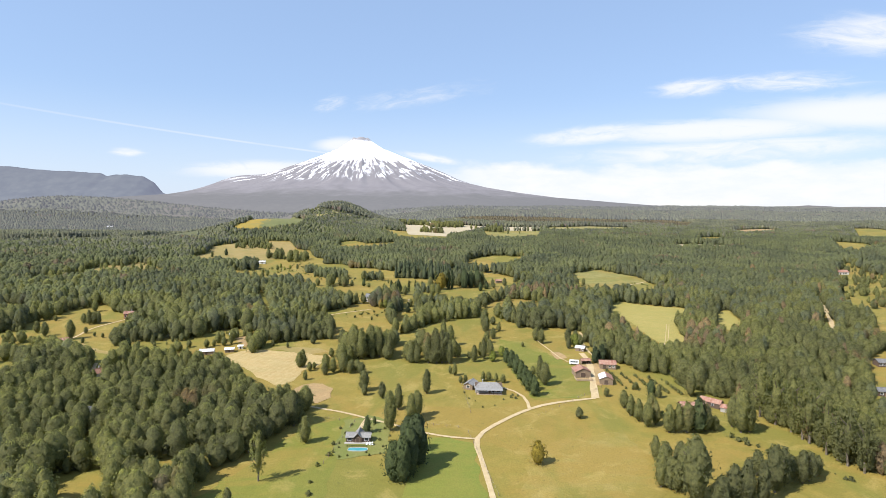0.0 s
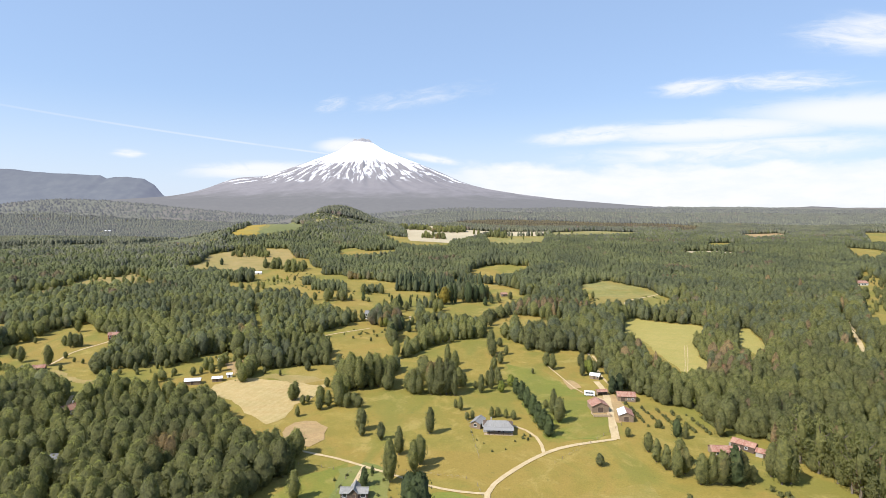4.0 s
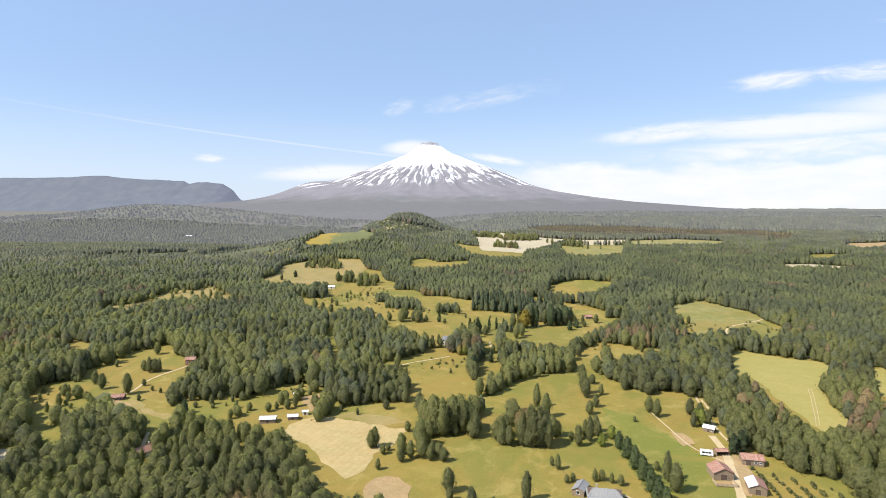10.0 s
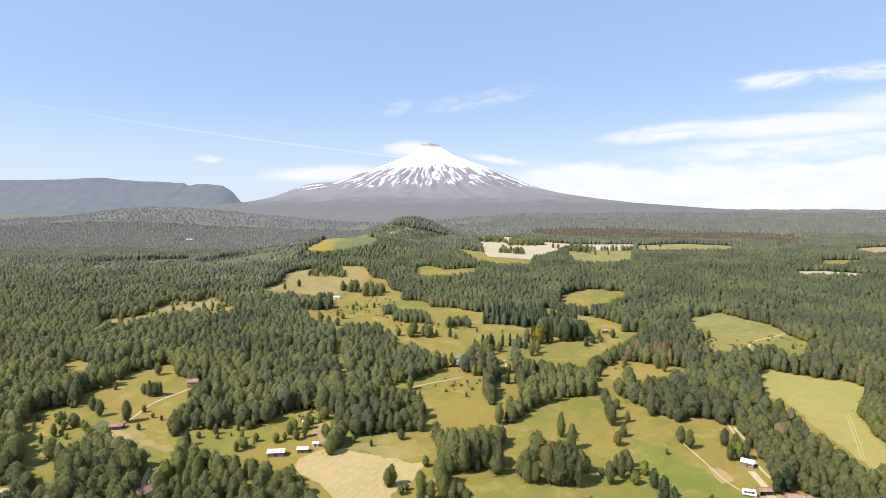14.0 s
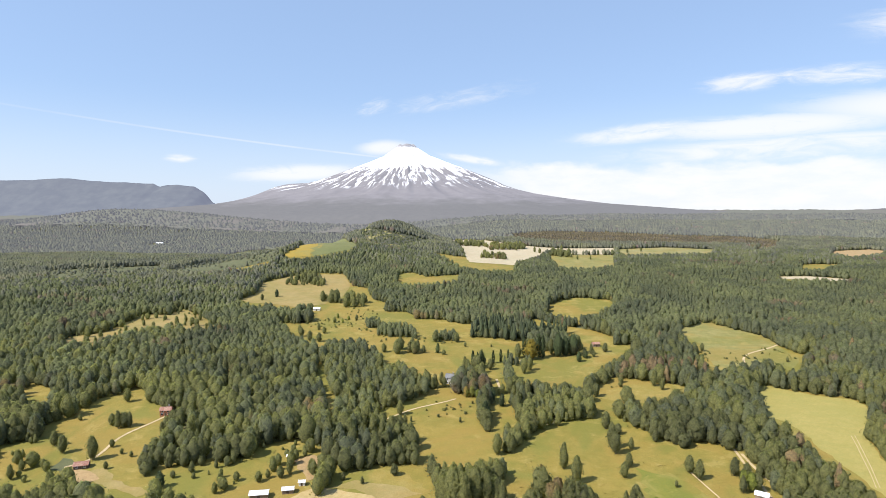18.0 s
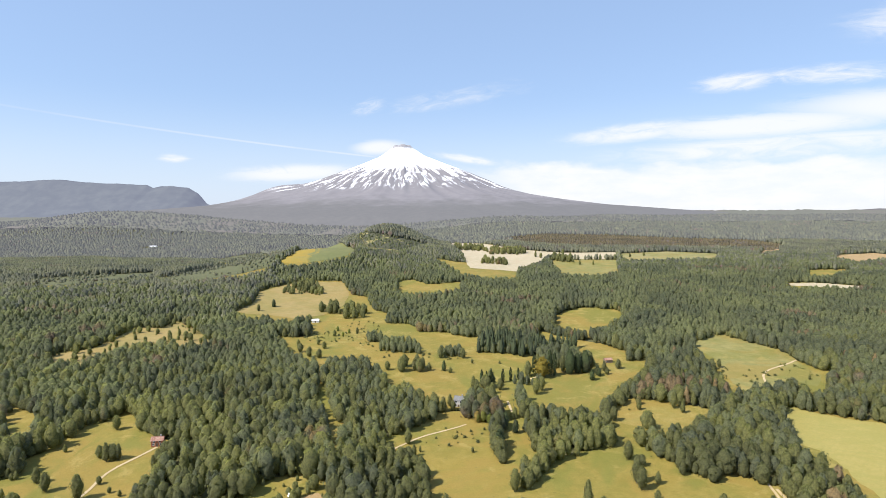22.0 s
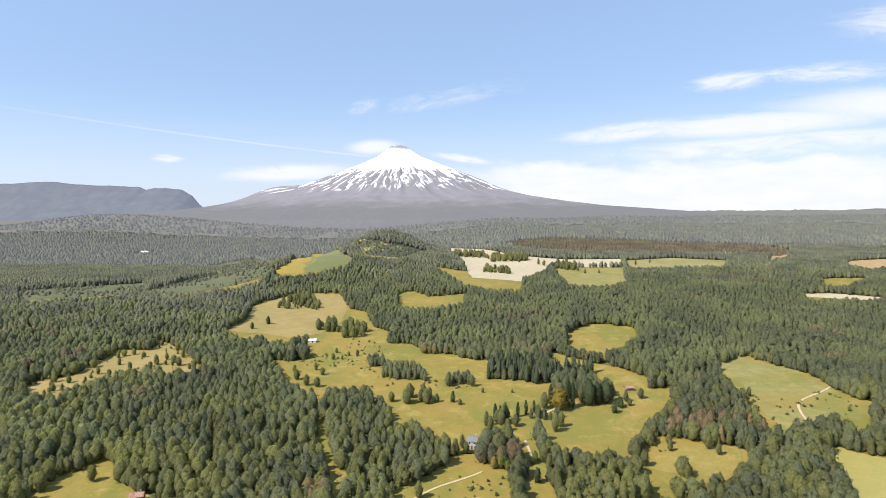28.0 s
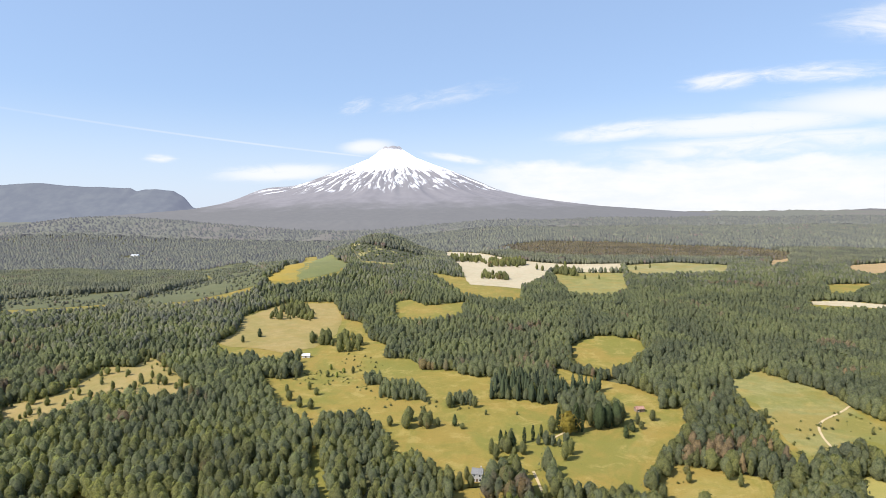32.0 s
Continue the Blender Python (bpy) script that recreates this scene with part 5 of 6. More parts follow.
trees("b,-216.9,616.3,6.9 b,-189.1,589.3,7.4 c,-78.8,583.4,8.4 b,-73.4,578.8,5.0 b,-55.9,604.7,4.4 b,-32.5,605.6,3.1 b,-125.3,581.5,8.4 b,-113.2,582.0,9.7 b,-103.0,582.4,10.5 b,-97.3,587.6,9.4 b,-90.9,582.9,7.2 b,-64.2,618.7,10.0 b,-83.9,618.0,11.0 b,-175.9,701.6,6.5 b,-196.5,688.3,6.9 b,-154.8,685.6,7.9 b,163.4,1212.8,9.4 b,139.1,1215.5,9.5 b,149.8,605.0,7.8 b,198.1,696.9,5.2")
trees("b,206.7,689.8,4.1 b,207.2,576.6,4.8 b,-398.9,599.6,6.8 b,-394.9,622.2,4.8 b,-395.9,640.7,7.4 b,-374.8,653.9,7.6 b,-358.0,667.9,10.4 b,-356.0,682.7,8.0 b,-344.4,690.7,8.1 b,-315.2,654.0,10.1 b,-381.8,634.3,7.3 b,-376.3,640.6,4.9 b,-355.8,647.1,7.5 b,-406.0,594.4,5.4 b,-61.1,1507.2,9.5 b,-31.3,1416.7,10.1 b,-8.8,1381.9,11.0 b,16.0,1401.0,10.0 b,31.1,1368.7,10.9 b,77.6,1324.5,11.6")
trees("b,127.9,1360.5,15.6 b,68.2,1339.4,14.2 b,107.5,1338.9,11.8 b,256.4,1313.0,9.2 b,288.5,1329.1,9.3")

trees("y,-47.3,482.7,8 y,-43.1,479.8,7 y,-51.1,481.9,8 y,112.0,574.0,9 y,-198.6,710.4,6 y,-184.5,701.3,5 y,-188.1,689.0,5 y,86.7,376.7,7 y,99.3,620.7,6")
trees("b,-67.5,501,7.5 b,-59.5,502.5,6.5 b,-70,508,9 b,-56,509,8 b,-191,299,8 b,-182,298,7.5 b,-161,247,8 b,-151,248,9")


# ---- buildings ----
def plain(a, b, scale=0.8):
    return lambda n, p: n.mix(n.noise(p, scale, 4, 0.65), a, b)


def sheeted(a, b, c):
    """Weathered roofing sheets: each sheet has its own tint, with streaks of wear along it."""
    def build(n, p):
        tint = n.add("ShaderNodeObjectInfo").outputs["Random"]
        streak = n.noise(n.mapped(p, scale=(2.2, 2.2, 0.5)), 0.8, 4, 0.7)
        return n.mix(n.step(streak, 0.45, 0.75), n.mix(tint, a, b), c)
    return build


RUST = material("rusty_sheet", sheeted((0.26, 0.115, 0.08), (0.35, 0.195, 0.14), (0.44, 0.33, 0.265)), 0.7)
ZINC = material("grey_sheet", sheeted((0.20, 0.195, 0.188), (0.25, 0.243, 0.232), (0.31, 0.30, 0.285)), 0.6)
SLATE = material("dark_grey_sheet", sheeted((0.13, 0.13, 0.135), (0.18, 0.18, 0.18), (0.24, 0.23, 0.225)), 0.7)
WHITE_SHEET = material("white_sheet", sheeted((0.72, 0.73, 0.76), (0.80, 0.81, 0.84), (0.62, 0.62, 0.62)), 0.45)
PLANK = material("weathered_plank", plain((0.17, 0.12, 0.08), (0.30, 0.23, 0.16), 1.2))
LIGHT_PLANK = material("pale_plank", plain((0.34, 0.25, 0.16), (0.46, 0.36, 0.25), 1.0))
PLASTER = material("white_plaster", plain((0.62, 0.60, 0.56), (0.76, 0.75, 0.72)))
DULLWALL = material("dull_render", plain((0.34, 0.33, 0.31), (0.46, 0.45, 0.43)))
GREYWALL = material("grey_render", plain((0.30, 0.28, 0.26), (0.40, 0.38, 0.35)))
DARKWOOD = material("dark_timber", plain((0.07, 0.05, 0.04), (0.14, 0.10, 0.075)))
REDWOOD = material("red_timber", plain((0.28, 0.10, 0.06), (0.36, 0.15, 0.09)))
STONE = material("stone", plain((0.28, 0.26, 0.24), (0.42, 0.40, 0.37), 1.5))
TYRE = material("tyre", plain((0.02, 0.02, 0.02), (0.035, 0.035, 0.035)))
PAINT = material("white_paint", plain((0.72, 0.72, 0.72), (0.80, 0.80, 0.80), 0.4), 0.3)
GLASS = bpy.data.materials.new("window_glass")
GLASS.use_nodes = True
_g = GLASS.node_tree.nodes["Principled BSDF"]
_g.inputs["Base Color"].default_value, _g.inputs["Roughness"].default_value, _g.inputs["Metallic"].default_value = (0.03, 0.035, 0.04, 1), 0.05, 0.0
WATER = bpy.data.materials.new("pool_water")
WATER.use_nodes = True
_n = Nodes(WATER.node_tree)
_b = _n.add("ShaderNodeBsdfPrincipled")
_pos = _n.add("ShaderNodeNewGeometry").outputs["Position"]
_n.put(_b.inputs["Base Color"], _n.mix(_n.noise(_pos, 0.6, 3), (0.05, 0.25, 0.29), (0.09, 0.33, 0.37)))
_b.inputs["Roughness"].default_value = 0.08
_bp = _n.add("ShaderNodeBump")
_bp.inputs["Strength"].default_value, _bp.inputs["Distance"].default_value = 0.2, 0.05
_n.put(_bp.inputs["Height"], _n.noise(_pos, 2.5, 3))
_n.put(_b.inputs["Normal"], _bp.outputs[0])
_n.put(_n.add("ShaderNodeOutputMaterial").inputs[0], _b.outputs[0])


def box(bm, x0, x1, y0, y1, z0, z1):
    v = [bm.verts.new(p) for p in ((x0, y0, z0), (x1, y0, z0), (x1, y1, z0), (x0, y1, z0), (x0, y0, z1), (x1, y0, z1), (x1, y1, z1), (x0, y1, z1))]
    for f in ((3, 2, 1, 0), (4, 5, 6, 7), (0, 1, 5, 4), (1, 2, 6, 5), (2, 3, 7, 6), (3, 0, 4, 7)):
        bm.faces.new([v[i] for i in f])


def box_part(name, dims, mat, parent, label=""):
    bm = bmesh.new()
    box(bm, *dims)
    return part(name, bm, mat, parent, label)


def thing(name, x, y, rot, label, category, group="", dz=0.0):
    root = new(name)
    root.location, root.rotation_euler = (x, y, th(x, y) + dz), (0, 0, radians(rot))
    return tagged(root, label, category, group)


def slab(bm, pts, thick):
    """A flat panel: four corners and a thickness downward."""
    top = [bm.verts.new(p) for p in pts]
    low = [bm.verts.new((p[0], p[1], p[2] - thick)) for p in pts]
    bm.faces.new(top)
    bm.faces.new(low[::-1])
    for i in range(4):
        j = (i + 1) % 4
        bm.faces.new((top[j], top[i], low[i], low[j]))


def roof_slope(parent, w, y_eave, z_eave, y_ridge, z_ridge, mat, sheets, over=0.4, hip=0.0):
    """One slope of a roof, laid as sheets side by side with a raised seam on each."""
    slope = part("roof_slope", slope_frame(w, y_eave, z_eave, y_ridge, z_ridge, over), DARKWOOD, parent, "dark timber under the roof sheets")
    W = w / 2 + over
    dy, dz = y_eave - y_ridge, z_eave - z_ridge
    L = math.hypot(dy, dz)
    ye, ze = y_eave + dy / L * over, z_eave + dz / L * over
    for k in range(sheets):
        x0, x1 = -W + 2 * W * k / sheets, -W + 2 * W * (k + 1) / sheets - 0.03
        bm = bmesh.new()
        lift = 0.06 + 0.015 * (k % 3)
        a = max(0.0, hip - (x0 + W)) if hip else 0.0
        cut = lambda x: max(0.0, min(1.0, 1 - min(W - abs(x), hip) / hip)) if hip else 0.0
        p0, p1 = cut(x0), cut(x1)
        ridge_pt = lambda x, c: (x, y_ridge + (ye - y_ridge) * c, z_ridge + (ze - z_ridge) * c + lift)
        pts = [(x0, ye, ze + lift), (x1, ye, ze + lift), ridge_pt(x1, p1), ridge_pt(x0, p0)]
        slab(bm, pts if y_eave < y_ridge else pts[::-1], 0.05)
        if not hip:
            box_pts = [(x0, ye, ze + lift + 0.05), (x0 + 0.07, ye, ze + lift + 0.05), (x0 + 0.07, y_ridge, z_ridge + lift + 0.05), (x0, y_ridge, z_ridge + lift + 0.05)]
            slab(bm, box_pts if y_eave < y_ridge else box_pts[::-1], 0.05)
        part("roof_sheet", bm, mat, slope)
    return slope


def slope_frame(w, ye, ze, yr, zr, over):
    bm = bmesh.new()
    pts = [(-w / 2, ye, ze), (w / 2, ye, ze), (w / 2, yr, zr), (-w / 2, yr, zr)]
    slab(bm, pts if ye < yr else pts[::-1], 0.1)
    return bm


def opening(kind, parent, side, at, z0, wide, high, w, d, glass=True):
    """A window or door on one side of a house: f front, b back, l or r gable."""
    root_rot = {"f": 0, "b": 180, "l": -90, "r": 90}[side]
    off = {"f": d / 2, "b": d / 2, "l": w / 2, "r": w / 2}[side]
    m = Matrix.Rotation(radians(root_rot), 4, "Z")
    bm = bmesh.new()
    t = 0.09
    for q in ((at - wide / 2 - t, at - wide / 2, z0, z0 + high), (at + wide / 2, at + wide / 2 + t, z0, z0 + high),
              (at - wide / 2 - t, at + wide / 2 + t, z0 + high, z0 + high + t), (at - wide / 2 - t, at + wide / 2 + t, z0 - t, z0)):
        box(bm, q[0], q[1], -off - 0.07, -off + 0.05, q[2], q[3])
    bm.transform(m)
    fr = part("door" if kind == "door" else "window", bm, LIGHT_PLANK if kind == "door" else PAINT, parent)
    bm = bmesh.new()
    box(bm, at - wide / 2, at + wide / 2, -off - 0.02, -off + 0.03, z0, z0 + high)
    bm.transform(m)
    part("leaf_panel" if kind == "door" else "pane", bm, DARKWOOD if kind == "door" else GLASS, fr)


def house(name, label, x, y, rot, w, d, wall_h, roof_h, walls, roofs, sheets=8, windows="", hip=0.0, chimney=None, category="house", open_front=False, group=""):
    """A building with its ridge along its length: walls with gables, sheeted roof, openings."""
    root = thing(name, x, y, rot, label, category, group)
    bm = bmesh.new()
    t = 0.18
    if open_front:
        box(bm, -w / 2, w / 2, d / 2 - t, d / 2, -0.5, wall_h)
        for s in (-1, 1):
            box(bm, s * w / 2 - (t if s > 0 else 0), s * w / 2 + (0 if s > 0 else t), -d / 2, d / 2 - t, -0.5, wall_h)
    else:
        box(bm, -w / 2, w / 2, -d / 2, d / 2, -0.6, wall_h)
    if not hip:
        for s in (-1, 1):
            x0, x1 = s * w / 2 - (0.1 if s > 0 else 0), s * w / 2 + (0 if s > 0 else 0.1)
            a = [bm.verts.new((xx, yy, zz)) for xx in (x0, x1) for yy, zz in ((-d / 2, wall_h), (d / 2, wall_h), (0, wall_h + roof_h))]
            for f in ((0, 2, 1), (3, 4, 5), (0, 1, 4, 3), (1, 2, 5, 4), (2, 0, 3, 5)):
                bm.faces.new([a[i] for i in f])
    part("wall", bm, walls, root)
    if open_front:
        for k in range(4):
            px = -w / 2 + 0.2 + (w - 0.4) * k / 3
            box_part("post", (px - 0.1, px + 0.1, -d / 2, -d / 2 + 0.2, -0.5, wall_h), DARKWOOD, root)
    mats = roofs if isinstance(roofs, tuple) else (roofs, roofs)
    roof_slope(root, w, -d / 2, wall_h, 0, wall_h + roof_h, mats[0], sheets, hip=hip)
    roof_slope(root, w, d / 2, wall_h, 0, wall_h + roof_h, mats[1], sheets, hip=hip)
    if hip:
        for s in (-1, 1):
            bm = bmesh.new()
            W, D = w / 2 + 0.4, d / 2 + 0.4
            p = [(s * W, -D, wall_h - 0.1), (s * W, D, wall_h - 0.1), (s * (W - hip), 0, wall_h + roof_h + 0.08)]
            v = [bm.verts.new(q) for q in (p if s > 0 else p[::-1])]
            u = [bm.verts.new((q[0], q[1], q[2] - 0.08)) for q in (p if s > 0 else p[::-1])]
            bm.faces.new(v)
            bm.faces.new(u[::-1])
            for i in range(3):
                j = (i + 1) % 3
                bm.faces.new((v[j], v[i], u[i], u[j]))
            part("hip_end", bm, mats[0], root)
    else:
        box_part("ridge_cap", (-w / 2 - 0.4, w / 2 + 0.4, -0.18, 0.18, wall_h + roof_h + 0.05, wall_h + roof_h + 0.16), mats[0], root)
    for item in windows.split():
        k = item[0]
        side, at, z0, wide, high = item[1], *map(float, item[2:].split(","))
        opening("door" if k == "d" else "window", root, side, at, z0, wide, high, w, d)
    if chimney:
        cx, cy = chimney
        c = box_part("chimney", (cx - 0.3, cx + 0.3, cy - 0.3, cy + 0.3, wall_h, wall_h + roof_h + 0.9), STONE, root)
        box_part("chimney_cap", (cx - 0.38, cx + 0.38, cy - 0.38, cy + 0.38, wall_h + roof_h + 0.9, wall_h + roof_h + 1.05), STONE, c)
    return root


# the farmyard
house("barn", "rusty red roofed timber barn beside the farm road", 78.0, 315.5, 92, 8.5, 8.4, 3.2, 1.9, PLANK, RUST, 9, "dl0.0,0.0,2.6,2.6 wr-1.5,1.2,1.2,0.9 wr1.5,1.2,1.2,0.9", category="barn")
house("barn", "barn with one white and one rusty roof slope", 88.5, 304.5, 80, 8.8, 6.6, 3.0, 1.5, PLANK, (RUST, WHITE_SHEET), 9, "dl0.0,0.0,2.2,2.4 wf0.0,1.2,1.0,0.9", category="barn")
house("barn", "wide timber barn with striped rusty roof sheets", 96.5, 329.5, -8, 9.0, 7.0, 2.8, 1.5, PLANK, RUST, 10, "df-2.0,0.0,2.2,2.3 wf1.0,1.1,1.0,0.8 wf3.0,1.1,1.0,0.8", category="barn")
house("open_shed", "low open shed with a rusty roof", 85.5, 336.5, 6, 5.4, 3.4, 2.2, 0.8, PLANK, RUST, 6, category="shed", open_front=True)
house("shed", "small shed with a bright white metal roof at the wood edge", 89.0, 363.0, -30, 5.4, 4.2, 2.2, 1.0, PLANK, WHITE_SHEET, 6, "df0.0,0.0,1.2,1.9 wf1.8,0.9,0.9,0.8", category="shed")
house("farmhouse", "long low farmhouse with a faded red roof", 119.0, 267.0, -6, 11.5, 6.0, 2.4, 1.4, PLANK, RUST, 12, "df0.0,0.0,0.9,2.0 wf-3.5,0.9,1.2,1.1 wf-1.8,0.9,1.0,1.1 wf2.2,0.9,1.2,1.1 wf4.2,0.9,1.2,1.1", chimney=(2.5, 0.8))
house("farm_building", "red roofed farm building stepping down the slope", 130.5, 272.5, -48, 9.5, 4.6, 2.5, 1.2, DARKWOOD, RUST, 10, "df-2.0,0.0,1.2,2.0 wf1.5,0.9,1.0,0.9", category="barn")
house("farm_building", "red roofed outbuilding with a pale end wall", 135.5, 264.5, -42, 7.0, 4.4, 2.2, 1.0, GREYWALL, RUST, 8, "df0.0,0.0,1.2,2.0", category="barn")
# the grey roofed house with its wing
house("country_house", "low country house under a pale grey metal roof", 24.5, 291.0, -3, 13.6, 7.2, 2.6, 1.7, GREYWALL, ZINC, 14, "df0.6,0.0,1.1,2.1 wf-5.2,0.8,1.6,1.3 wf-3.0,0.8,1.4,1.3 wf-1.0,0.8,1.0,1.3 wf2.6,0.5,1.8,1.7 wf5.0,0.5,1.8,1.7 wr0.0,0.9,1.4,1.2", hip=2.6, chimney=(-3.0, 1.2))
house("house_wing", "grey roofed side wing of the country house", 15.6, 295.4, 68, 8.2, 4.8, 2.4, 1.2, PLANK, ZINC, 9, "wl0.0,0.9,1.4,1.2 wb-2.0,0.9,1.2,1.2 wb1.5,0.9,1.2,1.2", category="house")
_v = thing("veranda", 24.5, 285.6, -3, "low timber veranda along the front of the house", "veranda")
box_part("deck", (-6.6, 6.6, -1.2, 1.3, -0.5, 0.18), LIGHT_PLANK, _v)
for k in range(7):
    box_part("post", (-6.4 + k * 2.13 - 0.07, -6.4 + k * 2.13 + 0.07, -1.1, -0.96, 0.18, 2.35), DARKWOOD, _v)
box_part("rail", (-6.5, 6.5, -1.1, -1.0, 0.95, 1.05), DARKWOOD, _v)
bm = bmesh.new()
slab(bm, [(-6.9, -1.5, 2.35), (6.9, -1.5, 2.35), (6.9, 1.55, 2.72), (-6.9, 1.55, 2.72)], 0.07)
part("veranda_roof", bm, ZINC, _v, "pale grey metal roof")
# the house by the pool
house("pool_house", "cottage with steep grey roofs beside the pool", -33.5, 232.4, 0, 9.8, 4.2, 2.1, 1.2, DARKWOOD, ZINC, 10, "df0.0,0.0,1.6,1.9 wf-3.4,0.6,1.6,1.2 wf3.4,0.6,1.6,1.2 wl0.0,0.8,1.2,1.0", category="house")
house("house_gable", "steep grey front gable of the cottage", -33.6, 233.2, 90, 6.8, 3.2, 2.2, 1.6, DARKWOOD, ZINC, 7, "dl0.0,0.0,1.6,1.9 wr0.0,0.8,1.2,1.1", category="house")
box_part("terrace_slab", (-39.0, -28.5, 228.6, 230.4, -1.2, th(-33.5, 230.4) + 0.14), STONE, None)
tagged(bpy.data.objects["terrace_slab"], "pale stone terrace before the cottage", "terrace")
pz = th(-32.5, 223.6)
_p = thing("swimming_pool", -32.7, 223.6, 0, "small turquoise garden pool with a pale rim", "pool")


def oval(a, b, z, n=28, power=0.45):
    out = []
    for k in range(n):
        t = 6.2832 * k / n
        c, s = math.cos(t), math.sin(t)
        out.append((a * math.copysign(abs(c) ** power, c), b * math.copysign(abs(s) ** power, s), z))
    return out


bm = bmesh.new()
inner, outer = [bm.verts.new(p) for p in oval(3.8, 1.5, 0.34)], [bm.verts.new(p) for p in oval(4.0, 1.7, 0.34)]
low_in, low_out = [bm.verts.new(p) for p in oval(3.8, 1.5, -0.4)], [bm.verts.new(p) for p in oval(4.0, 1.7, -0.6)]
for i in range(28):
    j = (i + 1) % 28
    bm.faces.new((outer[i], outer[j], inner[j], inner[i]))
    bm.faces.new((low_out[i], low_out[j], outer[j], outer[i]))
    bm.faces.new((inner[i], inner[j], low_in[j], low_in[i]))
part("coping", bm, DULLWALL, _p, "pale stone pool rim")
bm = bmesh.new()
bm.faces.new([bm.verts.new(p) for p in oval(3.82, 1.52, 0.22)])
part("water_surface", bm, WATER, _p, "clear turquoise water")
for k in range(3):
    lo = thing("sun_lounger", -29.6 + k * 1.1, 228.0, 8 * k - 6, "white sun lounger on the terrace", "lounger", "sun loungers", 0.15)
    box_part("seat", (-0.32, 0.32, -0.9, 0.4, 0.28, 0.36), PAINT, lo)
    bm = bmesh.new()
    slab(bm, [(-0.32, 0.4, 0.36), (0.32, 0.4, 0.36), (0.32, 0.95, 0.75), (-0.32, 0.95, 0.75)], 0.07)
    part("backrest", bm, PAINT, lo)
    for sx in (-0.26, 0.26):
        for sy in (-0.8, 0.3):
            box_part("leg", (sx - 0.03, sx + 0.03, sy - 0.03, sy + 0.03, 0, 0.28), PAINT, lo)
# timber pen before the barn
_f = thing("cattle_pen", 77.5, 308.0, 2, "pale board fenced cattle pen before the barn", "pen")
for z in (0.35, 0.75, 1.15):
    for dims in ((-4.3, 4.3, -2.6, -2.52), (-4.3, -4.22, -2.6, 2.6), (4.22, 4.3, -2.6, 2.6)):
        box_part("board", (*dims, z, z + 0.24), LIGHT_PLANK, _f)
for k in range(5):
    box_part("post", (-4.3 + k * 2.12, -4.16 + k * 2.12, -2.5, -2.36, -0.3, 1.5), PLANK, _f)
field("bare", (81.5, 300), (84.5, 299), (93.5, 320), (92.5, 337), (83, 334), (81.8, 318))
field("bare", (73.5, 305.6), (81.6, 305.9), (81.4, 310.8), (73.3, 310.5))


def vehicle(name, label, x, y, rot, length, width, height, body, category, cab=0.0, windows_z=(0.55, 0.85)):
    root = thing(name, x, y, rot, label, category, dz=0.2)
    bm = bmesh.new()
    L, W = length / 2, width / 2
    prof = [(-L, 0.35), (L, 0.35), (L, 0.35 + (height - 0.35) * 0.55), (L - cab, height), (-L + 0.12, height), (-L, height - 0.15)]
    a, b = [bm.verts.new((px, -W, pz_)) for px, pz_ in prof], [bm.verts.new((px, W, pz_)) for px, pz_ in prof]
    bm.faces.new(a)
    bm.faces.new(b[::-1])
    for i in range(len(prof)):
        j = (i + 1) % len(prof)
        bm.faces.new((a[j], a[i], b[i], b[j]))
    bmesh.ops.bevel(bm, geom=bm.edges[:], offset=0.06, segments=1, affect="EDGES")
    part("body", bm, body, root)
    z0, z1 = (height * q for q in windows_z)
    for s in (-1, 1):
        for k in range(3):
            x0 = -L * 0.75 + k * L * 0.5
            box_part("window", (x0, x0 + L * 0.42, s * W - 0.015, s * W + 0.015, z0, z1), GLASS, root)
    for sx in (-0.6, 0.6):
        for s in (-1, 1):
            bm = bmesh.new()
            bmesh.ops.create_cone(bm, cap_ends=True, segments=14, radius1=0.34, radius2=0.34, depth=0.22)
            bm.transform(Matrix.Translation((sx * L, s * (W - 0.08), 0.34)) @ Matrix.Rotation(radians(90), 4, "X"))
            wh = part("wheel", bm, TYRE, root)
            bm = bmesh.new()
            bmesh.ops.create_cone(bm, cap_ends=True, segments=10, radius1=0.18, radius2=0.18, depth=0.26)
            bm.transform(Matrix.Translation((sx * L, s * (W - 0.08), 0.34)) @ Matrix.Rotation(radians(90), 4, "X"))
            part("rim", bm, PAINT, wh)
    return root


OCHRE = material("ochre_paint", plain((0.42, 0.25, 0.08), (0.50, 0.32, 0.12), 0.5), 0.4)
vehicle("caravan", "white caravan parked by the farmyard shed", 78.5, 334.5, -12, 5.6, 2.2, 2.5, PAINT, "caravan", 0.3)
vehicle("pickup_truck", "small ochre pickup parked on the farm road", 92.5, 339.0, 75, 4.2, 1.8, 1.6, OCHRE, "truck", 1.0)

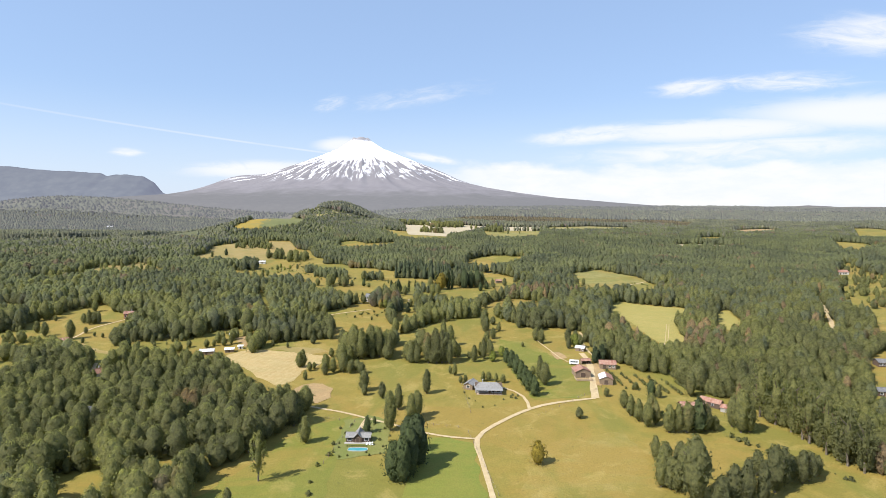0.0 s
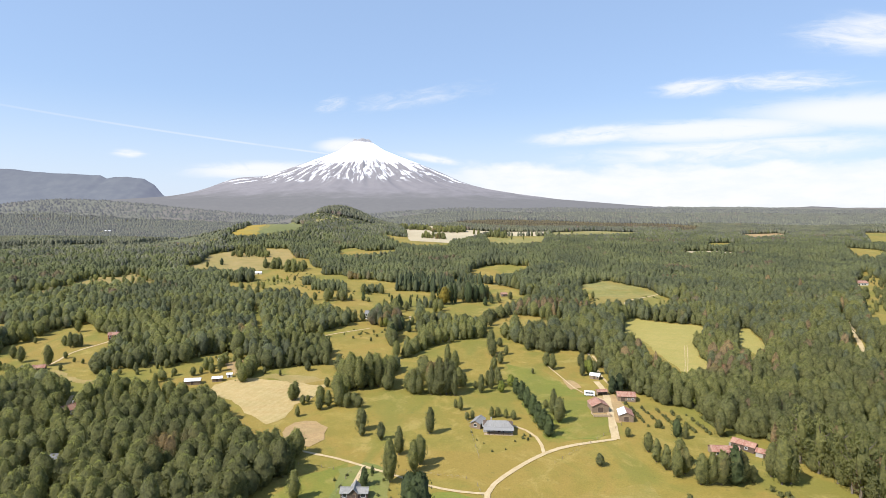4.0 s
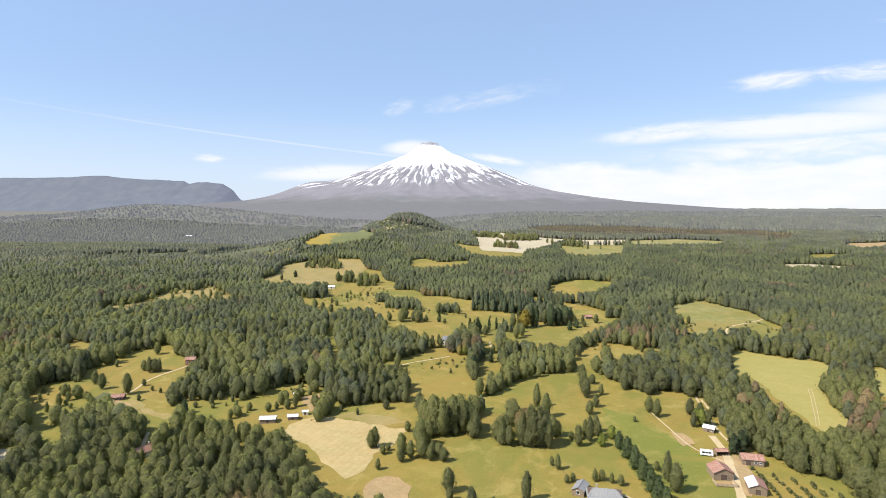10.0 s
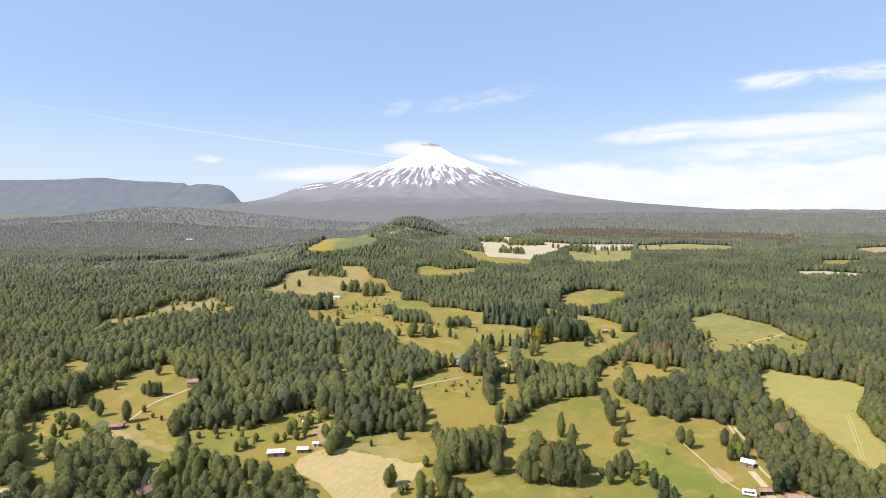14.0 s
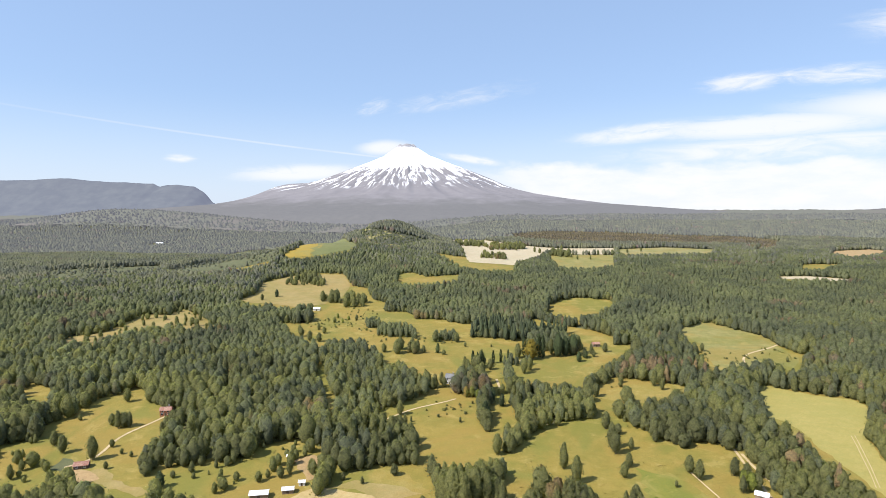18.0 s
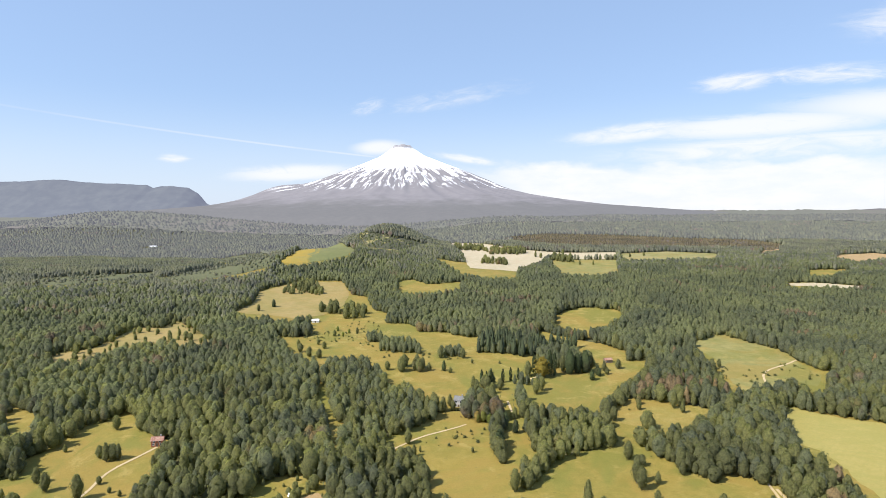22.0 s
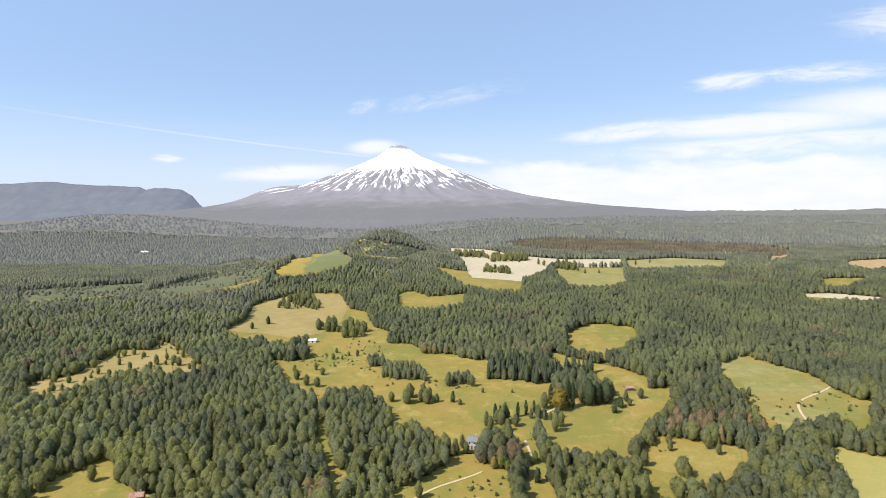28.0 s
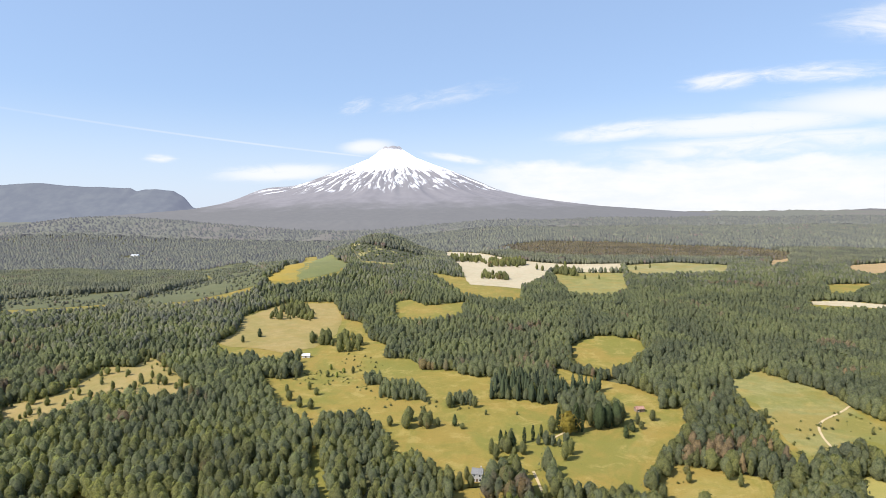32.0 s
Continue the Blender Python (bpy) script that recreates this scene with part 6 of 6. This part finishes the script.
# huts and houses beyond
house("shed", "white roofed shed at the stubble field edge", -143.5, 349.5, 12, 8.2, 4.6, 2.3, 0.9, PLANK, WHITE_SHEET, 9, "df0.0,0.0,1.6,1.9", category="shed")
house("shed", "small white roofed shed by the field corner", -131.5, 354.5, 14, 5.2, 3.4, 2.0, 0.7, PLANK, WHITE_SHEET, 6, "df0.0,0.0,1.2,1.8", category="shed")
house("hut", "tiny white roofed hut beside the sheds", -127.0, 361.5, 10, 2.8, 2.4, 1.9, 0.5, PLASTER, WHITE_SHEET, 3, "df0.0,0.0,0.8,1.7", category="hut")
house("hut", "white hut among small trees above the sheds", -141.0, 385.0, 0, 2.6, 2.4, 2.8, 0.7, PLASTER, WHITE_SHEET, 3, "df0.0,0.0,0.8,1.9", category="hut")
house("cottage", "red roofed cottage half hidden in the woods", -186.0, 307.0, 62, 9.0, 5.6, 2.6, 1.9, DULLWALL, RUST, 10, "dr0.0,0.0,1.0,2.0 wf-2.0,0.9,1.1,1.1", chimney=(2.0, 0.8))
house("cottage", "low cottage with a faded red roof by the lane", -246.0, 371.0, 20, 6.6, 4.4, 2.0, 1.2, DARKWOOD, RUST, 9, "df0.0,0.0,1.0,2.0 wf-1.9,0.8,1.0,0.9 wf1.9,0.8,1.0,0.9")
house("cabin", "tall red timber cabin at the wood edge", -239.0, 438.5, 15, 6.6, 4.6, 3.7, 1.5, REDWOOD, RUST, 8, "df0.0,0.0,1.0,2.0 wf-2.0,0.9,1.1,1.1 wf2.0,0.9,1.1,1.1 wf-1.6,2.5,1.0,0.8 wf1.6,2.5,1.0,0.8", chimney=(1.6, 0.6))
house("house", "pale grey two storey house with a dark grey roof among trees", -63.5, 508.5, -12, 6.2, 5.4, 5.0, 2.2, DULLWALL, SLATE, 7, "df0.0,0.0,1.0,2.0 wf-1.9,0.9,1.2,1.2 wf1.9,0.9,1.2,1.2 wf-1.6,3.3,1.1,1.2 wf1.6,3.3,1.1,1.2 wr0.0,3.3,1.1,1.2", chimney=(1.8, 0.8))
house("hut", "white roofed hut on the open slope", -234.0, 751.0, 8, 7.6, 5.0, 2.6, 1.3, PLASTER, WHITE_SHEET, 8, "df0.0,0.0,1.0,2.0", category="hut")
house("hut", "small white roofed hut among trees", -271.0, 733.0, -10, 6.0, 4.6, 2.5, 1.1, PLASTER, WHITE_SHEET, 6, "df0.0,0.0,1.0,2.0", category="hut")
house("hut", "weathered farm hut by the poplar pasture", 61.0, 616.0, 14, 6.4, 4.6, 2.5, 1.3, PLANK, RUST, 7, "df0.0,0.0,1.0,2.0 wf-1.8,0.9,1.0,1.0", category="hut")
house("country_house", "long dark red roofed house among trees", 478.0, 692.0, 4, 22.0, 8.0, 2.8, 2.4, PLASTER, RUST, 20, "df0.0,0.0,1.4,2.1 wf-7.0,0.8,2.0,1.3 wf-4.0,0.8,2.0,1.3 wf4.0,0.8,2.0,1.3 wf7.0,0.8,2.0,1.3")
house("country_house", "dark timber house with a grey roof at the wood edge", 262.0, 336.0, -4, 9.0, 5.6, 2.7, 1.5, DARKWOOD, SLATE, 10, "df0.0,0.0,1.2,2.1 wf-3.2,0.8,1.4,1.2 wf-1.6,0.8,1.0,1.2 wf1.8,0.8,1.4,1.2 wf3.4,0.8,1.2,1.2")
house("country_house", "dark timber bungalow beside tall trees", 226.0, 288.5, -8, 7.6, 5.2, 2.5, 1.4, DARKWOOD, SLATE, 9, "df0.0,0.0,1.2,2.0 wf-2.4,0.8,1.4,1.2 wf2.4,0.8,1.4,1.2")
house("forest_house", "grey house glimpsed in a gap of the woods", -157.5, 254.0, 10, 6.0, 5.0, 3.2, 1.6, DULLWALL, SLATE, 7, "df0.0,0.0,1.0,2.0 wf-1.8,1.2,1.1,1.2 wf1.8,1.2,1.1,1.2")
house("hall", "long white roofed hall in the valley", -1233.0, 2142.0, 0, 26.0, 12.0, 5.0, 2.5, PLASTER, WHITE_SHEET, 16, category="hall")

# the orchard beside the farmyard, and garden shrubs
bush = [crown_mesh(leafy(200 + k, 110, 0.10, 0.0, 0.42, 0.0, (7, 3), 0.8, 7), LEAF) for k in range(3)]
shrub_rng = random.Random(8)


def shrub(name, label, group, x, y, h, wide=1.0):
    ob = new(name, shrub_rng.choice(bush))
    ob.location, ob.rotation_euler, ob.scale = (x, y, th(x, y) - 0.05), (0, 0, shrub_rng.uniform(0, 6.28)), (h * wide, h * wide, h)
    return tagged(ob, label, "shrub", group)


for row in range(6):
    for k in range(13):
        u, v = row / 5, k / 12
        sx = 94.5 + u * 32 + v * 2 + shrub_rng.uniform(-0.5, 0.5)
        sy = 322 - u * 17 - v * (27 - u * 7) + shrub_rng.uniform(-0.5, 0.5)
        if shrub_rng.random() < 0.9:
            shrub("orchard_bush", "low green fruit bush in an orchard row", "orchard bushes", sx, sy, shrub_rng.uniform(1.2, 2.2), 1.1)
for sx, sy, sh in ((-40, 238, 1.2), (-41, 229, 1.1), (-40.5, 225, 0.9), (-42, 221, 1.3), (-27, 228, 1.2), (-25, 232, 1.4), (-23, 226, 1.1), (-26, 240, 1.2), (-24, 243, 1.3), (-21, 236, 1.0),
                   (-29, 221, 1.0), (-27.5, 218.5, 1.1), (-36, 218, 1.0), (-39, 217, 1.2), (-23.5, 220, 1.0), (-38.5, 247, 1.0), (-29, 247, 1.1), (-20, 230, 1.2), (-43, 243, 1.4), (-24.5, 249, 1.2),
                   (14, 279, 1.0), (17, 276, 0.8), (31, 278, 1.0), (35, 281, 1.6), (37, 279.5, 1.5), (38.5, 283, 1.4), (36, 284, 1.3), (20, 268, 1.1), (26, 270, 0.9), (12, 287, 1.1)):
    shrub("garden_shrub", "small clipped garden shrub on the lawn", "garden shrubs", sx, sy, sh)
for k in range(9):
    shrub("hedge_shrub", "low dark hedge shrub before the cottage", "hedge shrubs", -37.4 + k * 0.95, 226.5, 0.75, 1.2)


def fence(x0, y0, x1, y1, gap=5.0):
    """A farm fence of split posts and two wires."""
    n = max(2, int(math.hypot(x1 - x0, y1 - y0) / gap))
    root = thing("farm_fence", x0, y0, 0, "grey split post wire fence beside the pasture", "fence", "farm fences")
    z0 = th(x0, y0)
    pts = []
    for k in range(n + 1):
        px, py = (x1 - x0) * k / n, (y1 - y0) * k / n
        pz_ = th(x0 + px, y0 + py) - z0
        pts.append((px, py, pz_))
        box_part("post", (px - 0.08, px + 0.08, py - 0.08, py + 0.08, pz_ - 0.3, pz_ + 1.25), PLANK, root)
    for z in (0.6, 1.1):
        bm = bmesh.new()
        tube(bm, [(p[0], p[1], p[2] + z) for p in pts], [0.012] * len(pts), 3)
        part("wire", bm, ZINC, root)


fence(-44, 212, -38, 250)
fence(14, 262, 10, 310)
fence(45, 258, 84, 296)
fence(8, 245, -25, 252)
fence(20, 190, 12, 240)
fence(-70, 258, -45, 252)
# low scrub scattered over the rough pasture and along ditches
x = np.concatenate([np.random.RandomState(4).uniform(-260, 150, 2600), np.random.RandomState(5).uniform(100, 330, 500), np.linspace(-48, -40, 9), np.linspace(103, 150, 26)])
y = np.concatenate([np.random.RandomState(6).uniform(430, 780, 2600), np.random.RandomState(7).uniform(520, 760, 500), np.linspace(170, 246, 9), np.linspace(262, 200, 26)])
inside = ~keep_open(x, y)
keep = inside & (((fractal(x, y, 120, 3, 6.0) > 0.12) & ((x < -70) & (y > 610) | (x > 120) | (fractal(x, y, 90, 2, 3.5) > 0.55))) | (np.arange(len(x)) >= 3100))
x, y = x[keep] + np.random.RandomState(9).uniform(-2.5, 2.5, keep.sum()), y[keep] + np.random.RandomState(19).uniform(-2.5, 2.5, keep.sum())
SCRUBC = [leafy(230 + k, 26, 0.20, 0.0, 0.45, 0.0, (5, 2), 0.8, 5) for k in range(4)]
tagged(plant("pasture_scrub", SCRUBC, x, y, np.random.RandomState(10).uniform(0.7, 2.3, len(x)), LEAF, np.random.RandomState(12), (0.9, 1.6)),
       "low green scrub dotted over the rough pasture", "scrub", kind="stuff")
# bright brambles along the foot of the woods by the orchard
r = np.random.RandomState(21)
u = r.uniform(0, 1, 130)
x = 112.0 + (134.3 - 112.0) * u + r.normal(0, 2.6, 130)
y = 383.5 + (325.1 - 383.5) * u + r.normal(0, 3.4, 130)
tagged(plant("bramble_scrub", SCRUBC, x, y, r.uniform(1.2, 3.4, 130), LIMELEAF, r, (1.0, 1.6)), "fresh green brambles along the foot of the woods", "scrub", kind="stuff")
